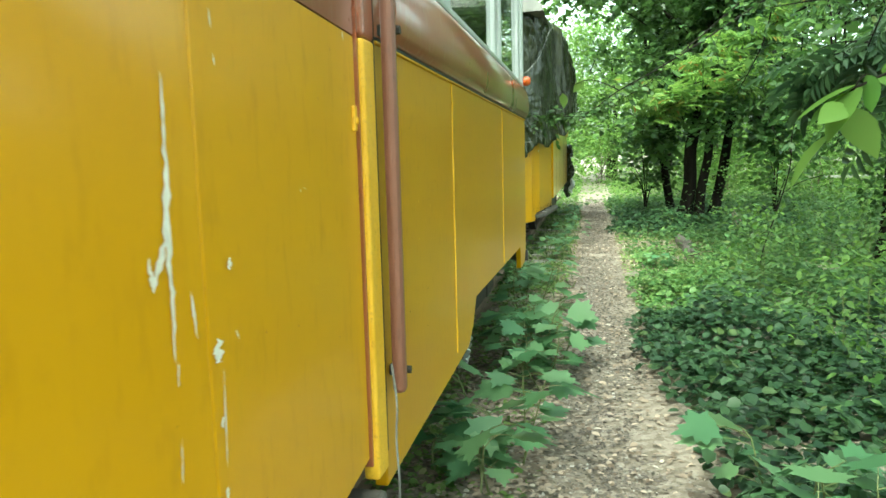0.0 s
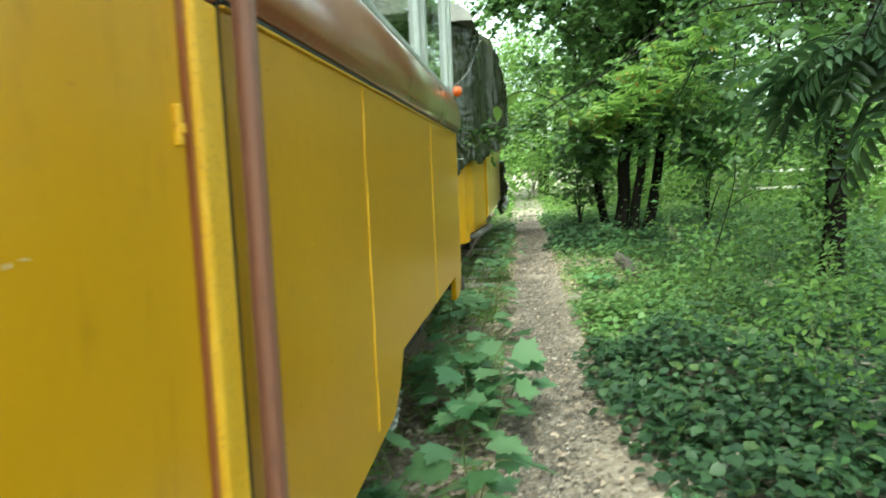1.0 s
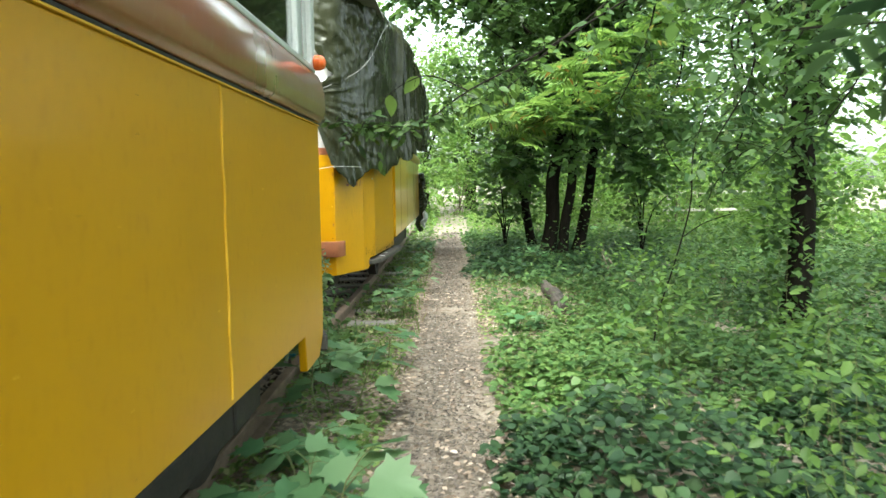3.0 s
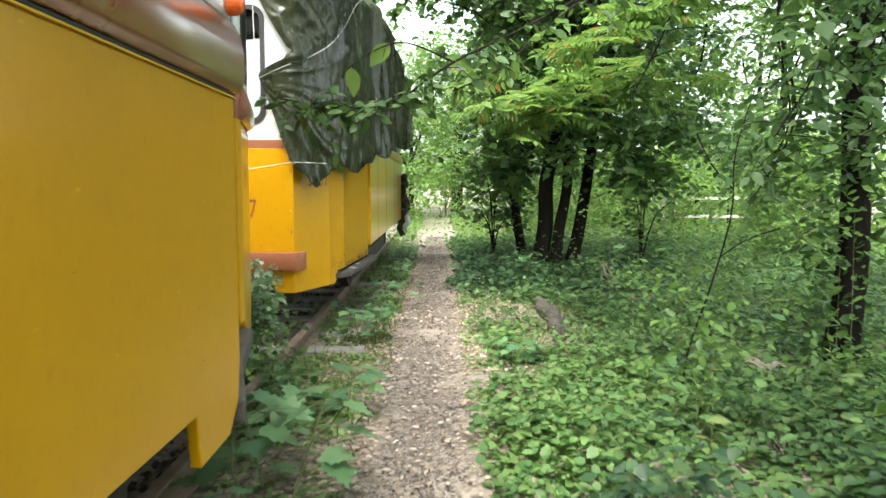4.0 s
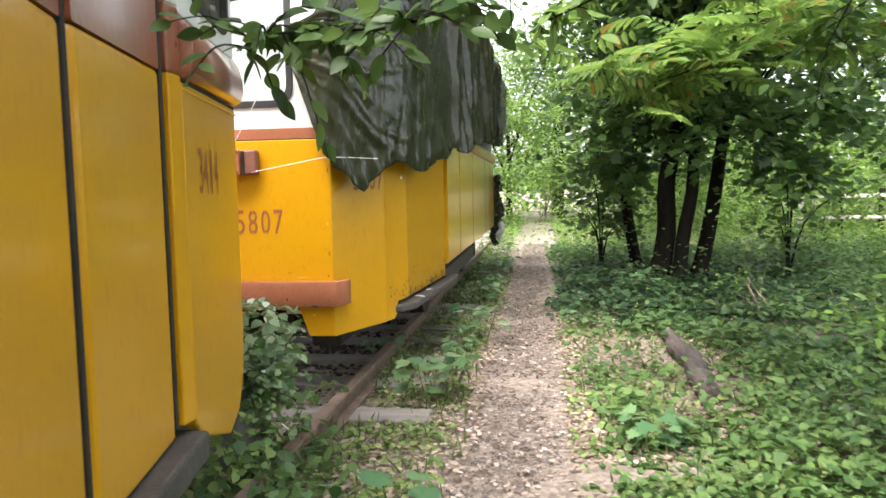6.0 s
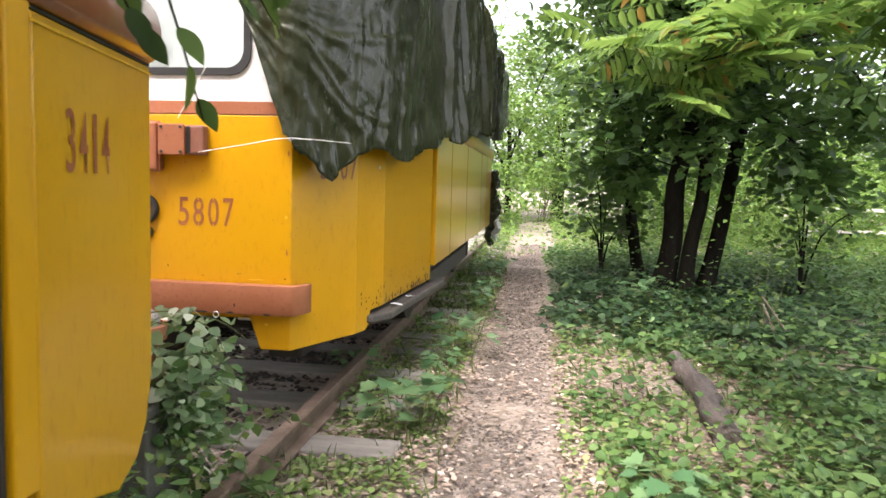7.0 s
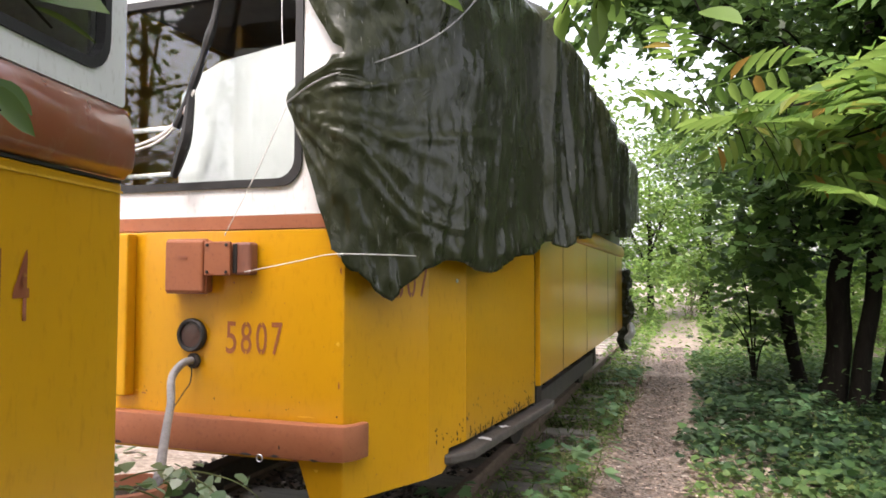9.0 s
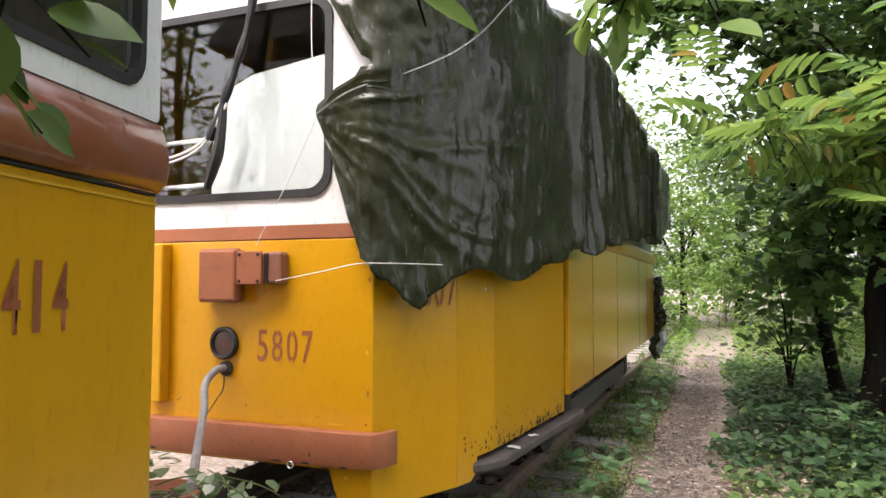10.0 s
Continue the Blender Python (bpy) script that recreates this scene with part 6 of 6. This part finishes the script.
# ---- boughs that hang into the view ----
def bough(line, r0, leaf, shape, lmat, name, label, per=10, reach=0.22, seed=1, twigs=16, hang=0.0):
    """A bough with side twigs, each set with leaves."""
    r = random.Random(seed)
    pts = curve_pts(line, 6)
    rt = root(name, pts[0], label, "branch", "hanging boughs")
    n = len(pts)
    bm = tube(pts, [r0 * (1 - 0.8 * i / n) for i in range(n)], 6)
    pos, out = [], []
    for k in range(twigs):
        i = int(n * (0.06 + 0.93 * k / twigs))
        s = pts[min(i, n - 1)]
        d = Vector((r.gauss(0, 1), r.gauss(0, 1), r.gauss(-0.25, 0.5))).normalized()
        e = s + d * reach * r.uniform(0.5, 1.3)
        tw = curve_pts([s, s.lerp(e, 0.5) + Vector((0, 0, 0.02)), e - Vector((0, 0, 0.03))], 4)
        tube(tw, [0.0034 * (1 - 0.08 * j) for j in range(9)], 4, bm)
        for j in range(per):
            q = tw[min(8, 1 + int(8 * j / per))]
            a = d + Vector((r.gauss(0, 0.7), r.gauss(0, 0.7), r.gauss(-0.3, 0.3)))
            if shape is PINNATE:
                a.z = a.z * 0.3 + 0.05 - hang
                if not hang:
                    a.z = max(a.z, -0.2 * math.hypot(a.x, a.y))
            pos.append(tuple(q))
            out.append(tuple(a))
    part("wood", bm, M_BARK, rt)
    pos, out = np.array(pos), np.array(out)
    sway = 0.9 if shape is LEAF else 0.45
    up = np.stack([rng.normal(0, sway, len(pos)), rng.normal(0, sway, len(pos)), np.ones(len(pos))], 1)
    part("foliage", leaf_mesh("leaves", pos, out, up, rng.uniform(0.65, 1.15, len(pos)) * leaf, shape), lmat, rt)
    return rt


bough([(2.2, 7.8, 3.1), (1.3, 7.1, 2.5), (0.65, 6.7, 2.08), (0.25, 6.55, 1.86), (0.03, 6.5, 1.70), (-0.10, 6.5, 1.655), (-0.26, 6.5, 1.66), (-0.38, 6.5, 1.65), (-0.455, 6.5, 1.62)], 0.008, 0.068, LEAF, L_CAN, "bough", "leafy bough hanging over the path before the cars", 6, 0.22, 5, 56)
bough([(1.6, 8.2, 2.9), (0.9, 7.6, 2.3), (0.55, 7.35, 1.98), (0.38, 7.28, 1.88), (0.26, 7.26, 1.825)], 0.008, 0.072, LEAF, L_BRI, "bough", "bright leafy bough hanging over the path", 4, 0.10, 6, 28)
bough([(2.4, 10.2, 2.6), (1.6, 9.4, 2.25), (0.9, 8.9, 2.02), (0.5, 8.75, 1.92)], 0.010, 0.36, PINNATE, L_SUM, "sumac_bough", "sumac bough with long feathered leaves", 3, 0.24, 7, 26)
bough([(2.6, 9.8, 2.3), (1.8, 9.1, 2.1), (1.15, 8.8, 1.92), (0.80, 8.75, 1.82)], 0.010, 0.34, PINNATE, L_SUM, "sumac_bough", "sumac bough with long feathered leaves", 3, 0.22, 8, 26)
bough([(2.6, 9.0, 3.0), (1.8, 8.6, 2.6), (1.2, 8.3, 2.3)], 0.010, 0.36, PINNATE, L_SUM, "sumac_bough", "sumac bough with long feathered leaves", 3, 0.28, 9, 26)
bough([(2.6, 3.9, 2.7), (1.95, 3.5, 2.3), (1.5, 3.25, 2.0), (1.22, 3.12, 1.80), (1.02, 3.1, 1.68)], 0.014, 0.30, PINNATE, L_DARK, "bough", "dark bough with hanging feathered leaves beside the path", 4, 0.24, 10, 34, 1.1)
bough([(2.0, 2.6, 2.1), (1.3, 2.05, 1.72), (0.80, 1.72, 1.54), (0.60, 1.64, 1.47), (0.53, 1.62, 1.44)], 0.008, 0.12, LEAF, L_BRI, "bough", "bright leafy twig beside the path", 4, 0.11, 11, 12)

bough([(2.3, 15.0, 3.0), (1.5, 14.5, 3.8), (0.7, 14.2, 4.35), (0.0, 14.0, 4.4), (-0.6, 13.9, 4.3)], 0.05, 0.13, BROAD, L_CAN, "maple_bough", "high maple bough reaching over the path", 20, 0.85, 31, 85)
bough([(2.6, 15.0, 3.4), (2.0, 13.6, 4.2), (1.3, 12.4, 4.6), (0.7, 11.6, 4.5)], 0.05, 0.13, BROAD, L_CAN, "maple_bough", "high maple bough reaching over the path", 20, 0.8, 32, 75)

bough([(0.25, 6.56, 1.87), (0.0, 6.7, 1.98), (-0.24, 6.8, 1.88), (-0.33, 6.8, 1.74)], 0.005, 0.14, LEAF, L_BRI, "twig", "bright young leaves at a twig's end", 1, 0.05, 41, 3)

# Boughs above the view, added only to shade the car side and near herbs.
for y, sd in ((-0.9, 50), (0.1, 54), (1.2, 51), (3.2, 52)):
    bough([(4.0, 4.4, 3.6), (3.3, y * 0.6 + 1.7, 4.0), (2.2, y, 4.2), (1.3, y - 0.1, 4.3), (0.3, y - 0.2, 4.3)], 0.05, 0.11, BROAD, L_DARK, "elm_bough", "unseen elm bough added above the path to shade it", 20, 0.8, sd, 90)

for k, (x, y, z) in enumerate(((1.75, 6.6, 1.55), (2.1, 7.6, 1.25), (1.6, 8.6, 1.95), (2.5, 7.3, 1.5), (2.7, 8.9, 1.35), (2.15, 6.1, 1.6), (2.3, 9.8, 1.9), (2.1, 6.6, 1.95), (2.3, 6.9, 2.35), (2.75, 7.6, 2.0))):
    bough([(3.05, 8.2, 3.3), (2.6 * 0.5 + x * 0.5, 0.5 * y + 4.1, z + 1.3), (x + 0.25, y + 0.05, z + 0.5), (x, y, z)], 0.014, 0.078, LEAF, L_CAN if k % 2 else L_MID, "elm_bough", "leafy elm bough drooping over the herbs", 9, 0.38, 60 + k, 46)

# Further boughs out of view, added to darken the ground before the maples.
for k, (x, y) in enumerate(((0.5, 10.2), (1.2, 9.6), (2.3, 9.4), (3.2, 10.2), (1.3, 11.2))):
    bough([(2.4, 14.9, 3.8), (0.5 * x + 1.25, 0.5 * y + 6.6, 4.7), (x + 0.1, y + 0.9, 4.9), (x, y, 4.8)], 0.05, 0.13, BROAD, L_CAN, "maple_bough", "unseen maple bough added above the herbs to shade them", 20, 0.8, 80 + k, 70)

for k, (x, y, z) in enumerate(((0.95, 14.0, 1.65), (2.0, 13.7, 1.75), (2.9, 13.7, 1.45), (1.35, 14.9, 1.35), (3.5, 14.3, 1.25), (2.5, 14.1, 2.3), (1.3, 13.5, 2.4), (3.3, 13.4, 2.2))):
    bough([(2.0 + 0.1 * k, 14.9, 2.9), (0.5 * x + 1.05, 0.5 * y + 7.4, z + 0.9), (x + 0.1, y + 0.1, z + 0.35), (x, y, z)], 0.022, 0.15, MAPLE, L_CAN, "maple_bough", "maple bough with lobed leaves drooping before the trunks", 7, 0.55, 100 + k, 34)

# ---- fence far back ----
fence = root("fence", (8, 23, 0), "pale weathered fence far back among the trees", "fence")
for i in range(9):
    x = 6.4 + i * 0.9
    part("post", boxes((x - 0.05, x + 0.05, 22.95 - 0.05, 22.95 + 0.05, -0.1, 1.2), bev=0.01), M_BARK if i % 3 else M_FENCE, fence)
for z in (0.45, 0.95):
    part("fence_rail", boxes((6.2, 14.0, 22.87, 22.90, z, z + 0.08), bev=0.01), M_FENCE, fence)
